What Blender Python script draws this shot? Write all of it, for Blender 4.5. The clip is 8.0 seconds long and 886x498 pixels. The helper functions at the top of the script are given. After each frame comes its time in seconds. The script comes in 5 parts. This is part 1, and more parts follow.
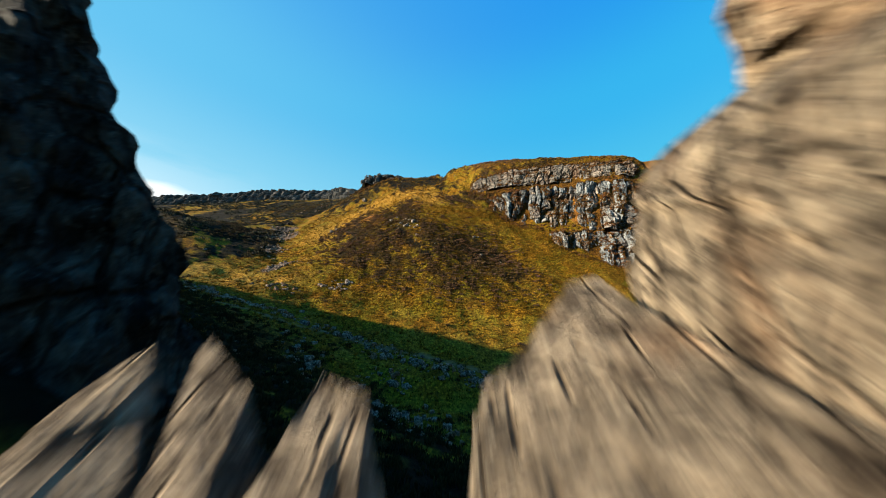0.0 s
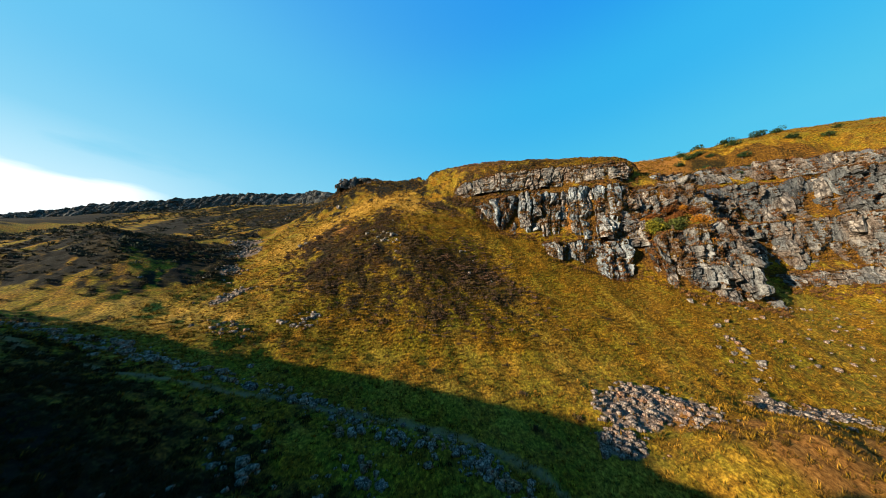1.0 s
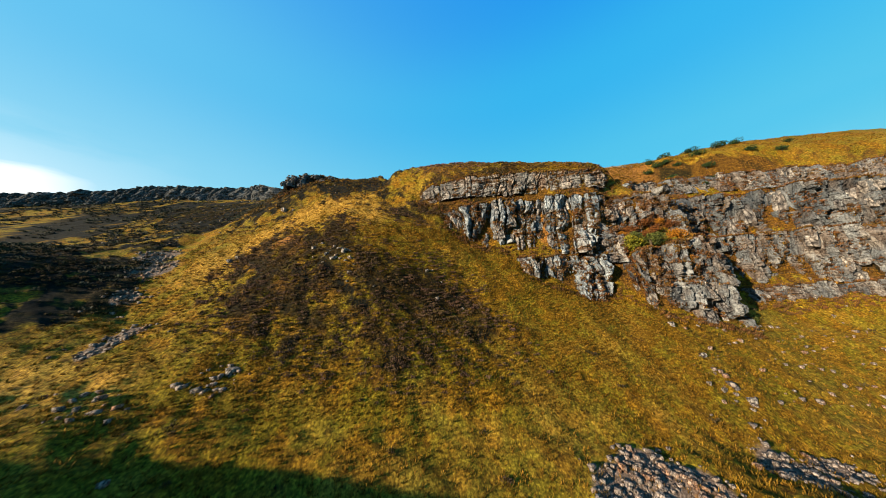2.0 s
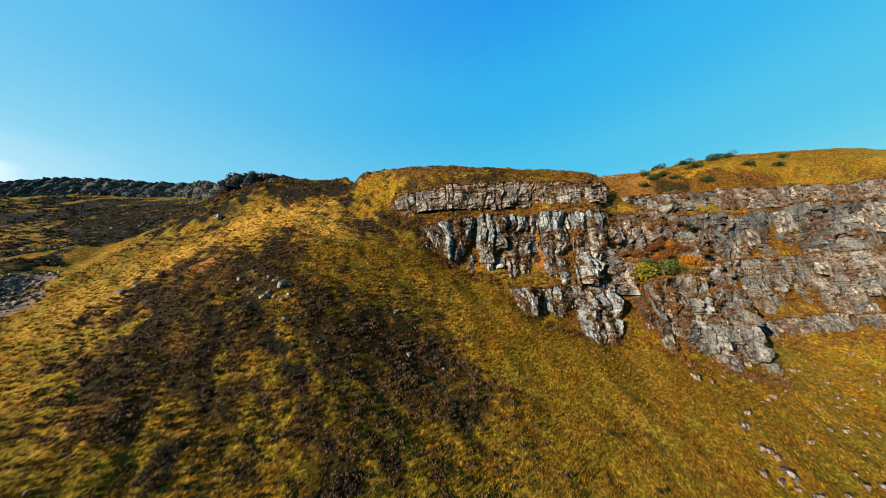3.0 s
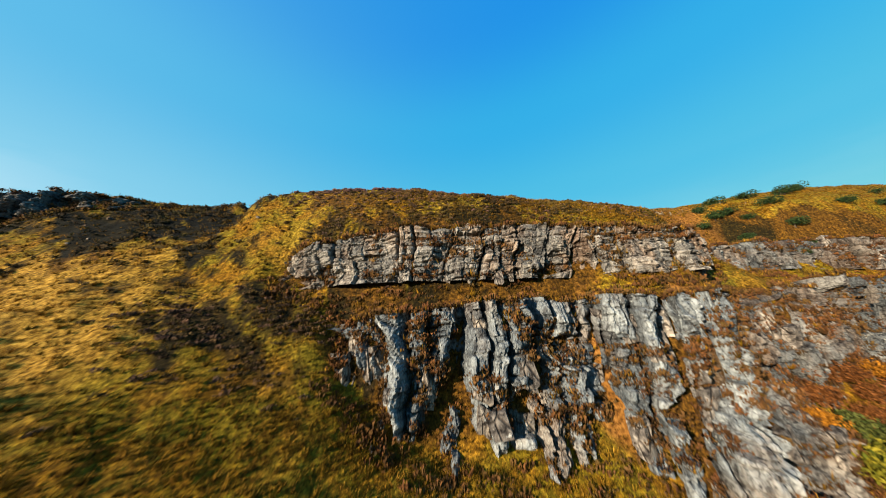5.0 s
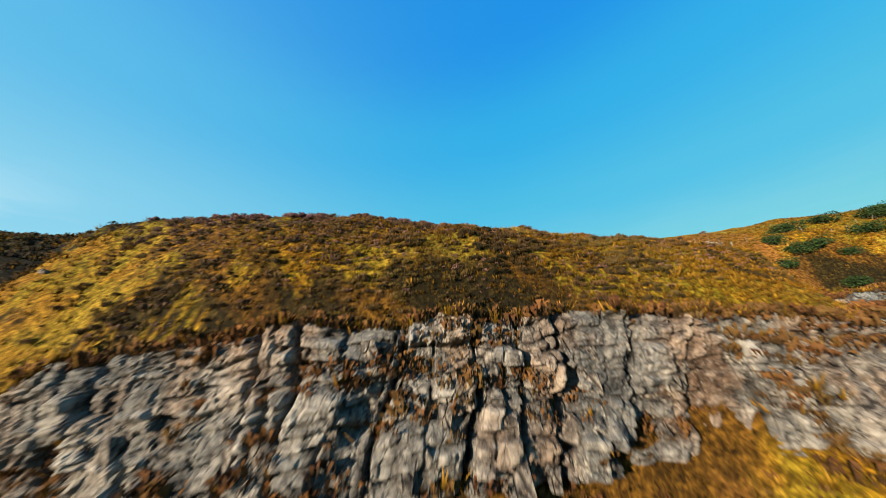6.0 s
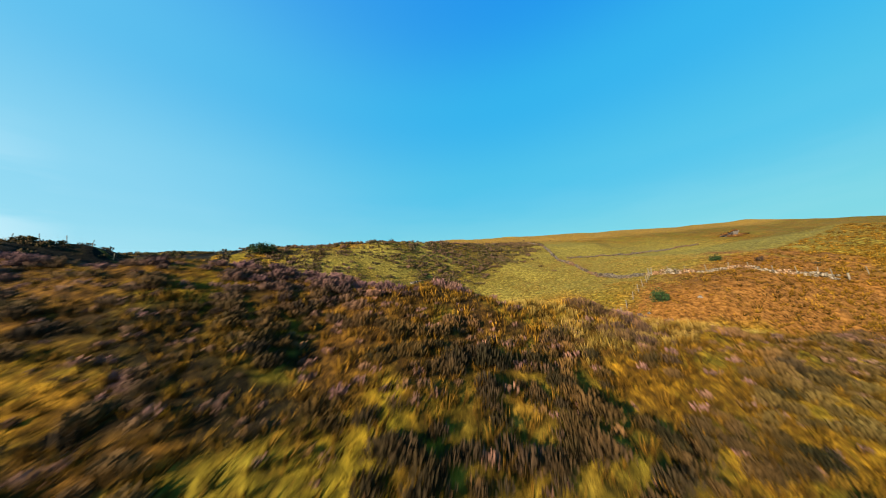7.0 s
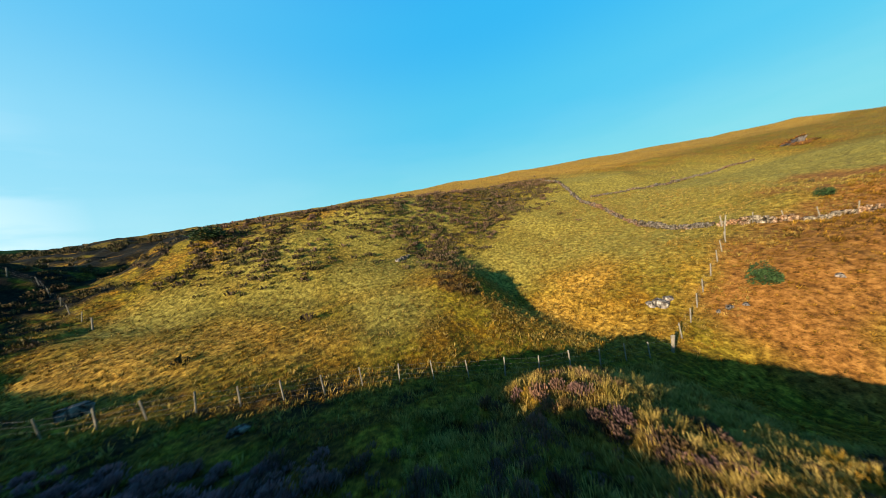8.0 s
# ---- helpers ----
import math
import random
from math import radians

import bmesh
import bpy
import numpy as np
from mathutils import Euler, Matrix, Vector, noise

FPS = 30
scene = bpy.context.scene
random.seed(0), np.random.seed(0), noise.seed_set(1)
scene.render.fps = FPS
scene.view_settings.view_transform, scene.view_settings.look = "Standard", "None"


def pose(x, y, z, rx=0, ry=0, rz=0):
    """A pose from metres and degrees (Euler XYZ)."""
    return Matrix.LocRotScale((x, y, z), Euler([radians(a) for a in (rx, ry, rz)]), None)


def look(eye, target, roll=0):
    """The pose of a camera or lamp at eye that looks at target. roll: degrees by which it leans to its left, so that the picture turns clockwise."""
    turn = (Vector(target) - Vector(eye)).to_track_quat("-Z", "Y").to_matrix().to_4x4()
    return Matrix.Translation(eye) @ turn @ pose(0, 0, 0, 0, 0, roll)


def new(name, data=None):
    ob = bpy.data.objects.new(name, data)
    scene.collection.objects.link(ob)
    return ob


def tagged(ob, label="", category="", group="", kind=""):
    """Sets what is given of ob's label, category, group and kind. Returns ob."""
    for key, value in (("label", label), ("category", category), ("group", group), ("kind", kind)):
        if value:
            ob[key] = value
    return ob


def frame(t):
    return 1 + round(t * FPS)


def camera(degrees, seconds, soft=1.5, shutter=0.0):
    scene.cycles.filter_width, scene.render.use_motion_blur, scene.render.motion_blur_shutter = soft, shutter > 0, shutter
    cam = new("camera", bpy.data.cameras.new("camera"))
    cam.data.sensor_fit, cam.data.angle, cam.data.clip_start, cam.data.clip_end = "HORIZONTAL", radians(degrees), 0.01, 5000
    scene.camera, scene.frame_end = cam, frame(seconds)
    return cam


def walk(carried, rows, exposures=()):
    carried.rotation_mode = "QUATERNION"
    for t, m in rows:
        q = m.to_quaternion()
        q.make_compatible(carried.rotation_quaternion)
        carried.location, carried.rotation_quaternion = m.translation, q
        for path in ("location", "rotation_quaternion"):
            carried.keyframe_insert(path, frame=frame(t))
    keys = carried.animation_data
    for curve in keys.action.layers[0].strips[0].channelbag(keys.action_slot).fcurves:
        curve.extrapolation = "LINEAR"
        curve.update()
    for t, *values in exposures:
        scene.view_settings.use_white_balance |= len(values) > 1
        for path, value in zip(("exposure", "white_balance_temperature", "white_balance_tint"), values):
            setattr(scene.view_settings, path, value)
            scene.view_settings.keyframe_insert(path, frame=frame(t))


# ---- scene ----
cam = camera(116.3, 8.0, soft=0.75, shutter=0.25)
PATH = [
    (0, (0.460, -0.765, 27.510), (0.447, 1.191, 27.930), -0.02),
    (0.1, (0.486, 0.040, 28.230), (0.471, 1.995, 28.650), -0.01),
    (0.5, (0.634, 3.447, 31.208), (0.647, 5.404, 31.622), -0.68),
    (1, (0.819, 7.465, 35.045), (0.919, 9.423, 35.441), -2.31),
    (1.5, (1.165, 11.952, 38.911), (1.386, 13.906, 39.276), -3.24),
    (1.7, (1.729, 14.047, 40.721), (1.997, 15.998, 41.070), -3.52),
    (2.8, (4.539, 28.859, 50.658), (5.026, 30.772, 50.980), -3.64),
    (3, (5.548, 32.037, 52.673), (6.056, 33.946, 52.990), -3.77),
    (3.5, (8.273, 40.316, 57.352), (8.827, 42.211, 57.676), -3.95),
    (4, (11.343, 49.196, 61.810), (11.937, 51.075, 62.155), -4.20),
    (4.2, (12.789, 52.951, 63.652), (13.402, 54.820, 64.010), -4.21),
    (5.3, (22.431, 73.320, 74.011), (23.136, 75.122, 74.516), -4.45),
    (5.5, (24.459, 76.923, 76.371), (25.180, 78.714, 76.892), -4.56),
    (6, (30.076, 85.545, 82.361), (30.810, 87.327, 82.897), -4.86),
    (6.5, (34.779, 93.844, 88.041), (35.566, 95.611, 88.551), -4.56),
    (7, (39.763, 100.835, 93.346), (40.546, 102.644, 93.687), -2.84),
    (7.5, (43.712, 105.824, 97.063), (44.450, 107.680, 97.182), -3.75),
    (8, (47.129, 110.476, 98.799), (47.820, 112.350, 98.697), -8.45),
]
walk(cam, [(t, look(eye, target, roll)) for t, eye, target, roll in PATH], [(0, 1.72), (3, 1.68), (5.5, 1.6), (7, 1.68), (8, 1.78)])

# ---- sun, sky, exposure ----
SUN_FROM = Vector((-0.91, -0.41, 0.0)).normalized()
SUN_HIGH = radians(13.9)

sun = new("sun", bpy.data.lights.new("sun", "SUN"))
sun.data.energy, sun.data.angle, sun.data.color = 5.0, radians(0.53), (1.0, 0.83, 0.6)
sun.matrix_world = look((0, 0, 300), Vector((0, 0, 300)) - Vector((SUN_FROM.x * math.cos(SUN_HIGH), SUN_FROM.y * math.cos(SUN_HIGH), math.sin(SUN_HIGH))))

world = bpy.data.worlds.new("sky")
scene.world = world
world.use_nodes = True
wt = world.node_tree
sky = wt.nodes.new("ShaderNodeTexSky")
sky.sky_type, sky.sun_disc = "NISHITA", False
sky.sun_elevation = SUN_HIGH
sky.sun_rotation = math.atan2(SUN_FROM.x, SUN_FROM.y)
sky.air_density, sky.dust_density, sky.ozone_density, sky.altitude = 1.7, 0.4, 2.5, 100
# a deep blue, clear air: paler and milkier low down and towards the sun's side, with a few thin wisps
where = wt.nodes.new("ShaderNodeTexCoord")
parts = wt.nodes.new("ShaderNodeSeparateXYZ")
wt.links.new(where.outputs["Generated"], parts.inputs["Vector"])


def air(stops, source, lo, hi):
    """Colours of the air along one direction of the sky."""
    span = wt.nodes.new("ShaderNodeMapRange")
    span.inputs["From Min"].default_value, span.inputs["From Max"].default_value = lo, hi
    wt.links.new(source, span.inputs["Value"])
    clear = wt.nodes.new("ShaderNodeValToRGB")
    clear.color_ramp.interpolation = "EASE"
    while len(clear.color_ramp.elements) < len(stops):
        clear.color_ramp.elements.new(0.5)
    for k, (at, col) in enumerate(stops):
        clear.color_ramp.elements[k].position = at
        clear.color_ramp.elements[k].color = (*col, 1)
    wt.links.new(span.outputs["Result"], clear.inputs["Fac"])
    return clear.outputs["Color"]


def sky_mix(fac, one, two):
    n = wt.nodes.new("ShaderNodeMix")
    n.data_type = "RGBA"
    for v, i in ((fac, 0), (one, 6), (two, 7)):
        if isinstance(v, bpy.types.NodeSocket):
            wt.links.new(v, n.inputs[i])
        else:
            n.inputs[i].default_value = v
    return n.outputs[2]


HIGH = ((0.0, (0.36, 1.26, 1.5)), (0.14, (0.28, 1.24, 1.52)), (0.36, (0.1, 1.06, 1.64)), (0.58, (0.03, 0.9, 1.72)), (0.8, (0.0, 0.6, 1.74)), (1.0, (0.0, 0.46, 1.55)))
PALE = ((0.0, (0.85, 1.62, 1.9)), (0.3, (0.6, 1.42, 1.85)), (0.6, (0.26, 1.12, 1.78)), (1.0, (0.08, 0.7, 1.65)))
deep = air(HIGH, parts.outputs["Z"], 0.0, 1.0)
milky = air(PALE, parts.outputs["Z"], 0.0, 1.0)
side = wt.nodes.new("ShaderNodeMapRange")
for k, v in (("From Min", 0.6), ("From Max", -0.95), ("To Min", 0.0), ("To Max", 1.0)):
    side.inputs[k].default_value = v
wt.links.new(parts.outputs["X"], side.inputs["Value"])
side.interpolation_type = "SMOOTHSTEP"
clear_air = sky_mix(side.outputs["Result"], deep, milky)
paler = sky_mix(0.04, clear_air, sky.outputs["Color"])
flat = wt.nodes.new("ShaderNodeMapping")
flat.inputs["Scale"].default_value = (2.2, 2.2, 11)
wt.links.new(where.outputs["Generated"], flat.inputs["Vector"])
wisp = wt.nodes.new("ShaderNodeTexNoise")
wisp.inputs["Scale"].default_value, wisp.inputs["Detail"].default_value = 1.3, 5
wt.links.new(flat.outputs["Vector"], wisp.inputs["Vector"])
thin = wt.nodes.new("ShaderNodeMapRange")
thin.inputs["From Min"].default_value, thin.inputs["From Max"].default_value, thin.inputs["To Max"].default_value = 0.4, 0.56, 1.0
wt.links.new(wisp.outputs["Fac"], thin.inputs["Value"])
low = wt.nodes.new("ShaderNodeMapRange")
low.inputs["From Min"].default_value, low.inputs["From Max"].default_value, low.inputs["To Min"].default_value, low.inputs["To Max"].default_value = 0.0, 0.42, 1.0, 0.0
wt.links.new(parts.outputs["Z"], low.inputs["Value"])
west = wt.nodes.new("ShaderNodeMapRange")
west.inputs["From Min"].default_value, west.inputs["From Max"].default_value, west.inputs["To Min"].default_value, west.inputs["To Max"].default_value = -0.72, -0.5, 1.0, 0.04
wt.links.new(parts.outputs["X"], west.inputs["Value"])
cloud = thin.outputs["Result"]
uneven = wt.nodes.new("ShaderNodeMath")
uneven.operation = "MULTIPLY_ADD"
wt.links.new(wisp.outputs["Fac"], uneven.inputs[0])
uneven.inputs[1].default_value = 0.12
wt.links.new(parts.outputs["Z"], uneven.inputs[2])
bank_top = wt.nodes.new("ShaderNodeMapRange")
bank_end = wt.nodes.new("ShaderNodeMapRange")
for n, lo, hi, source in ((bank_top, 0.405, 0.365, uneven.outputs[0]), (bank_end, -0.62, -0.73, parts.outputs["X"])):
    n.interpolation_type = "SMOOTHSTEP"
    n.inputs["From Min"].default_value, n.inputs["From Max"].default_value = lo, hi
    wt.links.new(source, n.inputs["Value"])
for other in (low.outputs["Result"], west.outputs["Result"]):
    both = wt.nodes.new("ShaderNodeMath")
    both.operation = "MULTIPLY"
    wt.links.new(cloud, both.inputs[0])
    wt.links.new(other, both.inputs[1])
    cloud = both.outputs[0]
white = wt.nodes.new("ShaderNodeMath")
white.operation = "MULTIPLY"
wt.links.new(bank_top.outputs["Result"], white.inputs[0])
wt.links.new(bank_end.outputs["Result"], white.inputs[1])
whiter = wt.nodes.new("ShaderNodeMath")
whiter.operation = "MAXIMUM"
wt.links.new(cloud, whiter.inputs[0])
wt.links.new(white.outputs[0], whiter.inputs[1])
cloud = whiter.outputs[0]
milk = wt.nodes.new("ShaderNodeMix")
milk.data_type = "RGBA"
wt.links.new(cloud, milk.inputs[0])
wt.links.new(paler, milk.inputs[6])
milk.inputs[7].default_value = (2.3, 2.4, 2.4, 1)
wt.links.new(milk.outputs[2], wt.nodes["Background"].inputs["Color"])
wt.nodes["Background"].inputs["Strength"].default_value = 0.15


# ---- materials ----
def shader(name, rough=0.9):
    """A new material with its node tree, its main shader and a way to add nodes."""
    m = bpy.data.materials.new(name)
    m.use_nodes = True
    t = m.node_tree
    b = t.nodes["Principled BSDF"]
    b.inputs["Roughness"].default_value = rough
    b.inputs["Specular IOR Level"].default_value = 0.08
    return m, t, b


def noise_node(t, size, detail=4, rough=0.55, stretch=(1, 1, 1), kind="noise"):
    """Noise with features of about `size` metres, in the object's own space."""
    co = t.nodes.new("ShaderNodeTexCoord")
    mp = t.nodes.new("ShaderNodeMapping")
    mp.inputs["Scale"].default_value = [s / size for s in stretch]
    t.links.new(co.outputs["Object"], mp.inputs["Vector"])
    if kind == "voronoi":
        n = t.nodes.new("ShaderNodeTexVoronoi")
        n.inputs["Scale"].default_value = 1
    else:
        n = t.nodes.new("ShaderNodeTexNoise")
        n.inputs["Scale"].default_value = 1
        n.inputs["Detail"].default_value, n.inputs["Roughness"].default_value = detail, rough
    t.links.new(mp.outputs["Vector"], n.inputs["Vector"])
    return n


def ramp(t, source, stops):
    r = t.nodes.new("ShaderNodeValToRGB")
    el = r.color_ramp.elements
    while len(el) < len(stops):
        el.new(0.5)
    for e, (at, col) in zip(el, stops):
        e.position, e.color = at, (*col, 1) if len(col) == 3 else col
    t.links.new(source, r.inputs["Fac"])
    return r.outputs["Color"]


def mix(t, fac, a, b, mode="MIX"):
    n = t.nodes.new("ShaderNodeMix")
    n.data_type, n.blend_type = "RGBA", mode
    for v, i in ((fac, 0), (a, 6), (b, 7)):
        if isinstance(v, bpy.types.NodeSocket):
            t.links.new(v, n.inputs[i])
        else:
            n.inputs[i].default_value = v if i == 0 else (*v, 1)
    return n.outputs[2]


def bump(t, b, height, strength, dist):
    n = t.nodes.new("ShaderNodeBump")
    n.inputs["Strength"].default_value, n.inputs["Distance"].default_value = strength, dist
    t.links.new(height, n.inputs["Height"])
    t.links.new(n.outputs["Normal"], b.inputs["Normal"])


def attribute(t, name):
    n = t.nodes.new("ShaderNodeAttribute")
    n.attribute_name = name
    return n


def step(t, source, lo, hi):
    n = t.nodes.new("ShaderNodeMapRange")
    n.inputs["From Min"].default_value, n.inputs["From Max"].default_value = lo, hi
    n.interpolation_type = "SMOOTHSTEP"
    t.links.new(source, n.inputs["Value"])
    return n.outputs["Result"]


def turf_material():
    """Moor turf: straw and green grass, heather and bare scree, by the cover attribute of the ground."""
    m, t, b = shader("moor_turf", 0.95)
    cover = attribute(t, "cover")
    sep = t.nodes.new("ShaderNodeSeparateColor")
    t.links.new(cover.outputs["Color"], sep.inputs["Color"])
    tuft = noise_node(t, 0.42, 7, 0.76, (1, 0.8, 1))
    patch = noise_node(t, 5, 6, 0.72)
    fine = noise_node(t, 0.28, 4, 0.6)
    # the dark low stops paint the shadows between tussocks
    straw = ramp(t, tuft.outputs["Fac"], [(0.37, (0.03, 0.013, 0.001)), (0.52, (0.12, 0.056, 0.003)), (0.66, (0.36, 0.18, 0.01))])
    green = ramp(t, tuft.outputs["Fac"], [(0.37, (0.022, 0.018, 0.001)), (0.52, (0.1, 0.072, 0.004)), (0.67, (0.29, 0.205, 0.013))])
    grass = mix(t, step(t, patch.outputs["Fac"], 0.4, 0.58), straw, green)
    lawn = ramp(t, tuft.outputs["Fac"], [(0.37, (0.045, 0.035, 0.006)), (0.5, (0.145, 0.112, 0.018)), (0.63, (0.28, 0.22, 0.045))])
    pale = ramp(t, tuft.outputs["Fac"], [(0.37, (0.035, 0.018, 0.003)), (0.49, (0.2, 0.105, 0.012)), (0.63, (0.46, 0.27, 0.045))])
    grass = mix(t, attribute(t, "bare").outputs["Alpha"], grass, pale)
    grass = mix(t, sep.outputs["Green"], grass, lawn)
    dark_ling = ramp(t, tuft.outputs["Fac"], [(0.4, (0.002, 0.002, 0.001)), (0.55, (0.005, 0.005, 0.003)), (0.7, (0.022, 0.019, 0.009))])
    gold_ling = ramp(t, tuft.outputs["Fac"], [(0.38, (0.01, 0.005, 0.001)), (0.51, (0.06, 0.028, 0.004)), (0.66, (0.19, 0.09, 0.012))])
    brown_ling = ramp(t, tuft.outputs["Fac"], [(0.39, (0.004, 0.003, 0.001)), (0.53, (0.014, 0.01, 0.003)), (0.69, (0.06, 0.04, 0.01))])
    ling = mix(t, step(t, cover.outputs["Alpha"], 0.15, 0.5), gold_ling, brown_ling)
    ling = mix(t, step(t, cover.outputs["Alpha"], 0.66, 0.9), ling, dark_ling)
    brown = mix(t, step(t, sep.outputs["Red"], 0.3, 0.8), grass, ling)
    stone = ramp(t, fine.outputs["Fac"], [(0.3, (0.03, 0.022, 0.017)), (0.52, (0.11, 0.078, 0.058)), (0.72, (0.22, 0.165, 0.13))])
    col = mix(t, step(t, sep.outputs["Blue"], 0.4, 0.6), brown, stone)
    sep2 = t.nodes.new("ShaderNodeSeparateColor")
    t.links.new(attribute(t, "bare").outputs["Color"], sep2.inputs["Color"])
    crag_col = ramp(t, fine.outputs["Fac"], [(0.34, (0.015, 0.012, 0.01)), (0.5, (0.085, 0.062, 0.045)), (0.66, (0.22, 0.18, 0.14))])
    fern = ramp(t, tuft.outputs["Fac"], [(0.36, (0.03, 0.012, 0.002)), (0.5, (0.14, 0.06, 0.012)), (0.66, (0.27, 0.13, 0.032))])
    col = mix(t, step(t, sep2.outputs["Blue"], 0.3, 0.7), col, fern)
    col = mix(t, step(t, sep2.outputs["Red"], 0.3, 0.75), col, crag_col)
    col = mix(t, sep2.outputs["Green"], col, (0.13, 0.09, 0.05))
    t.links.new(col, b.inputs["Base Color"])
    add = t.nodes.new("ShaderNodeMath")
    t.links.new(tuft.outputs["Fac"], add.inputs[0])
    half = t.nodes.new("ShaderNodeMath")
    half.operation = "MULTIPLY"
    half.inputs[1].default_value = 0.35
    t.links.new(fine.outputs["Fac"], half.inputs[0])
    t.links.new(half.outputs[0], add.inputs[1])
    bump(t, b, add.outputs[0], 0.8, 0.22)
    return m


def rock_material(name="basalt", warm=0.5, tone=0.9, pale=0.8, fine=1.0, blocky=False, hue=(1, 1, 1)):
    """Weathered crag rock: dark joints, rusty streaks, pale lichen, each block of its own tone."""
    m, t, b = shader(name, 0.88)
    grain = noise_node(t, 0.55 * fine, 9, 0.7)
    broad = noise_node(t, 2.6 * fine, 4, 0.6, (1, 1, 0.6))
    stain = noise_node(t, 5.5 * fine, 4, 0.6, (1, 1, 0.4))
    streak = noise_node(t, 0.7 * fine, 4, 0.6, (1, 1, 0.16))
    lich = noise_node(t, 0.33 * fine, 7, 0.75)
    own = t.nodes.new("ShaderNodeObjectInfo")

    def tones(*stops):
        return [(at, tuple(c * tone * h for c, h in zip(col, hue))) for at, col in stops]

    base = ramp(t, grain.outputs["Fac"], tones((0.32, (0.018, 0.017, 0.017)), (0.47, (0.09, 0.082, 0.076)), (0.6, (0.2, 0.18, 0.16)), (0.72, (0.3, 0.275, 0.24))))
    rust = ramp(t, grain.outputs["Fac"], tones((0.32, (0.03, 0.016, 0.009)), (0.47, (0.125, 0.07, 0.04)), (0.62, (0.24, 0.15, 0.095)), (0.74, (0.32, 0.23, 0.16))))
    if blocky:
        face = t.nodes.new("ShaderNodeSeparateColor")
        t.links.new(attribute(t, "block").outputs["Color"], face.inputs["Color"])
        soft = t.nodes.new("ShaderNodeMath")
        soft.operation = "MULTIPLY_ADD"
        soft.inputs[1].default_value = 0.6
        t.links.new(grain.outputs["Fac"], soft.inputs[0])
        rest = t.nodes.new("ShaderNodeMath")
        rest.operation = "MULTIPLY_ADD"
        rest.inputs[1].default_value, rest.inputs[2].default_value = 0.6, -0.12
        t.links.new(face.outputs["Red"], rest.inputs[0])
        t.links.new(rest.outputs[0], soft.inputs[2])
        base = ramp(t, soft.outputs[0], tones((0.2, (0.045, 0.047, 0.05)), (0.4, (0.1, 0.1, 0.1)), (0.56, (0.165, 0.157, 0.148)), (0.75, (0.32, 0.3, 0.275))))
        rust = ramp(t, soft.outputs[0], tones((0.2, (0.05, 0.03, 0.02)), (0.4, (0.115, 0.077, 0.055)), (0.56, (0.19, 0.138, 0.105)), (0.75, (0.28, 0.225, 0.178))))
    col = mix(t, step(t, stain.outputs["Fac"], 0.62 - 0.25 * warm, 0.78 - 0.25 * warm), base, rust)
    if blocky:
        col = mix(t, step(t, face.outputs["Green"], 0.55, 0.85), col, rust)
        # recessed clefts and joints also get shade painted into their colour
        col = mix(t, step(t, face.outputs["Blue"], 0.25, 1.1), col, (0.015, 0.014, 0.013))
    spots = t.nodes.new("ShaderNodeMath")
    spots.operation = "MULTIPLY"
    t.links.new(step(t, lich.outputs["Fac"], 0.52, 0.66), spots.inputs[0])
    t.links.new(step(t, broad.outputs["Fac"], 0.52, 0.66), spots.inputs[1])
    col = mix(t, spots.outputs[0], col, tuple(c * tone * pale * h for c, h in zip((0.36, 0.33, 0.28), hue)))
    speck = noise_node(t, 0.16 * fine, 5, 0.7)
    chip = noise_node(t, 0.42 * fine, 6, 0.75)
    half_light = t.nodes.new("ShaderNodeMath")
    half_light.operation = "MULTIPLY"
    half_light.inputs[1].default_value = 0.7
    t.links.new(step(t, speck.outputs["Fac"], 0.54, 0.66), half_light.inputs[0])
    col = mix(t, half_light.outputs[0], col, tuple(c * tone * h for c, h in zip((0.3, 0.285, 0.26), hue)))
    col = mix(t, 1.0, col, ramp(t, chip.outputs["Fac"], [(0.38, (0.2, 0.2, 0.22)), (0.47, (1, 1, 1))]), "MULTIPLY")
    col = mix(t, 1.0, col, ramp(t, streak.outputs["Fac"], [(0.36, (0.4, 0.39, 0.39)), (0.5, (1, 1, 1))]), "MULTIPLY")
    joint = noise_node(t, 0.8 * fine, kind="voronoi", stretch=(1, 1, 0.55))
    joint.feature = "DISTANCE_TO_EDGE"
    open_joint = step(t, joint.outputs["Distance"], 0.0, 0.075)
    col = mix(t, 1.0, col, ramp(t, open_joint, [(0, (0.62, 0.6, 0.6) if blocky else (0.4, 0.38, 0.37)), (1, (1, 1, 1))]), "MULTIPLY")
    if not blocky:
        shift = ramp(t, own.outputs["Random"], [(0, (0.6, 0.6, 0.62)), (1, (1.25, 1.2, 1.12))])
        col = mix(t, 1.0, col, shift, "MULTIPLY")
    t.links.new(col, b.inputs["Base Color"])
    high = t.nodes.new("ShaderNodeMath")
    high.operation = "MULTIPLY_ADD"
    high.inputs[1].default_value = 0.12 if blocky else 0.5
    t.links.new(open_joint, high.inputs[0])
    t.links.new(grain.outputs["Fac"], high.inputs[2])
    bump(t, b, high.outputs[0], 1.0, 0.3)
    return m


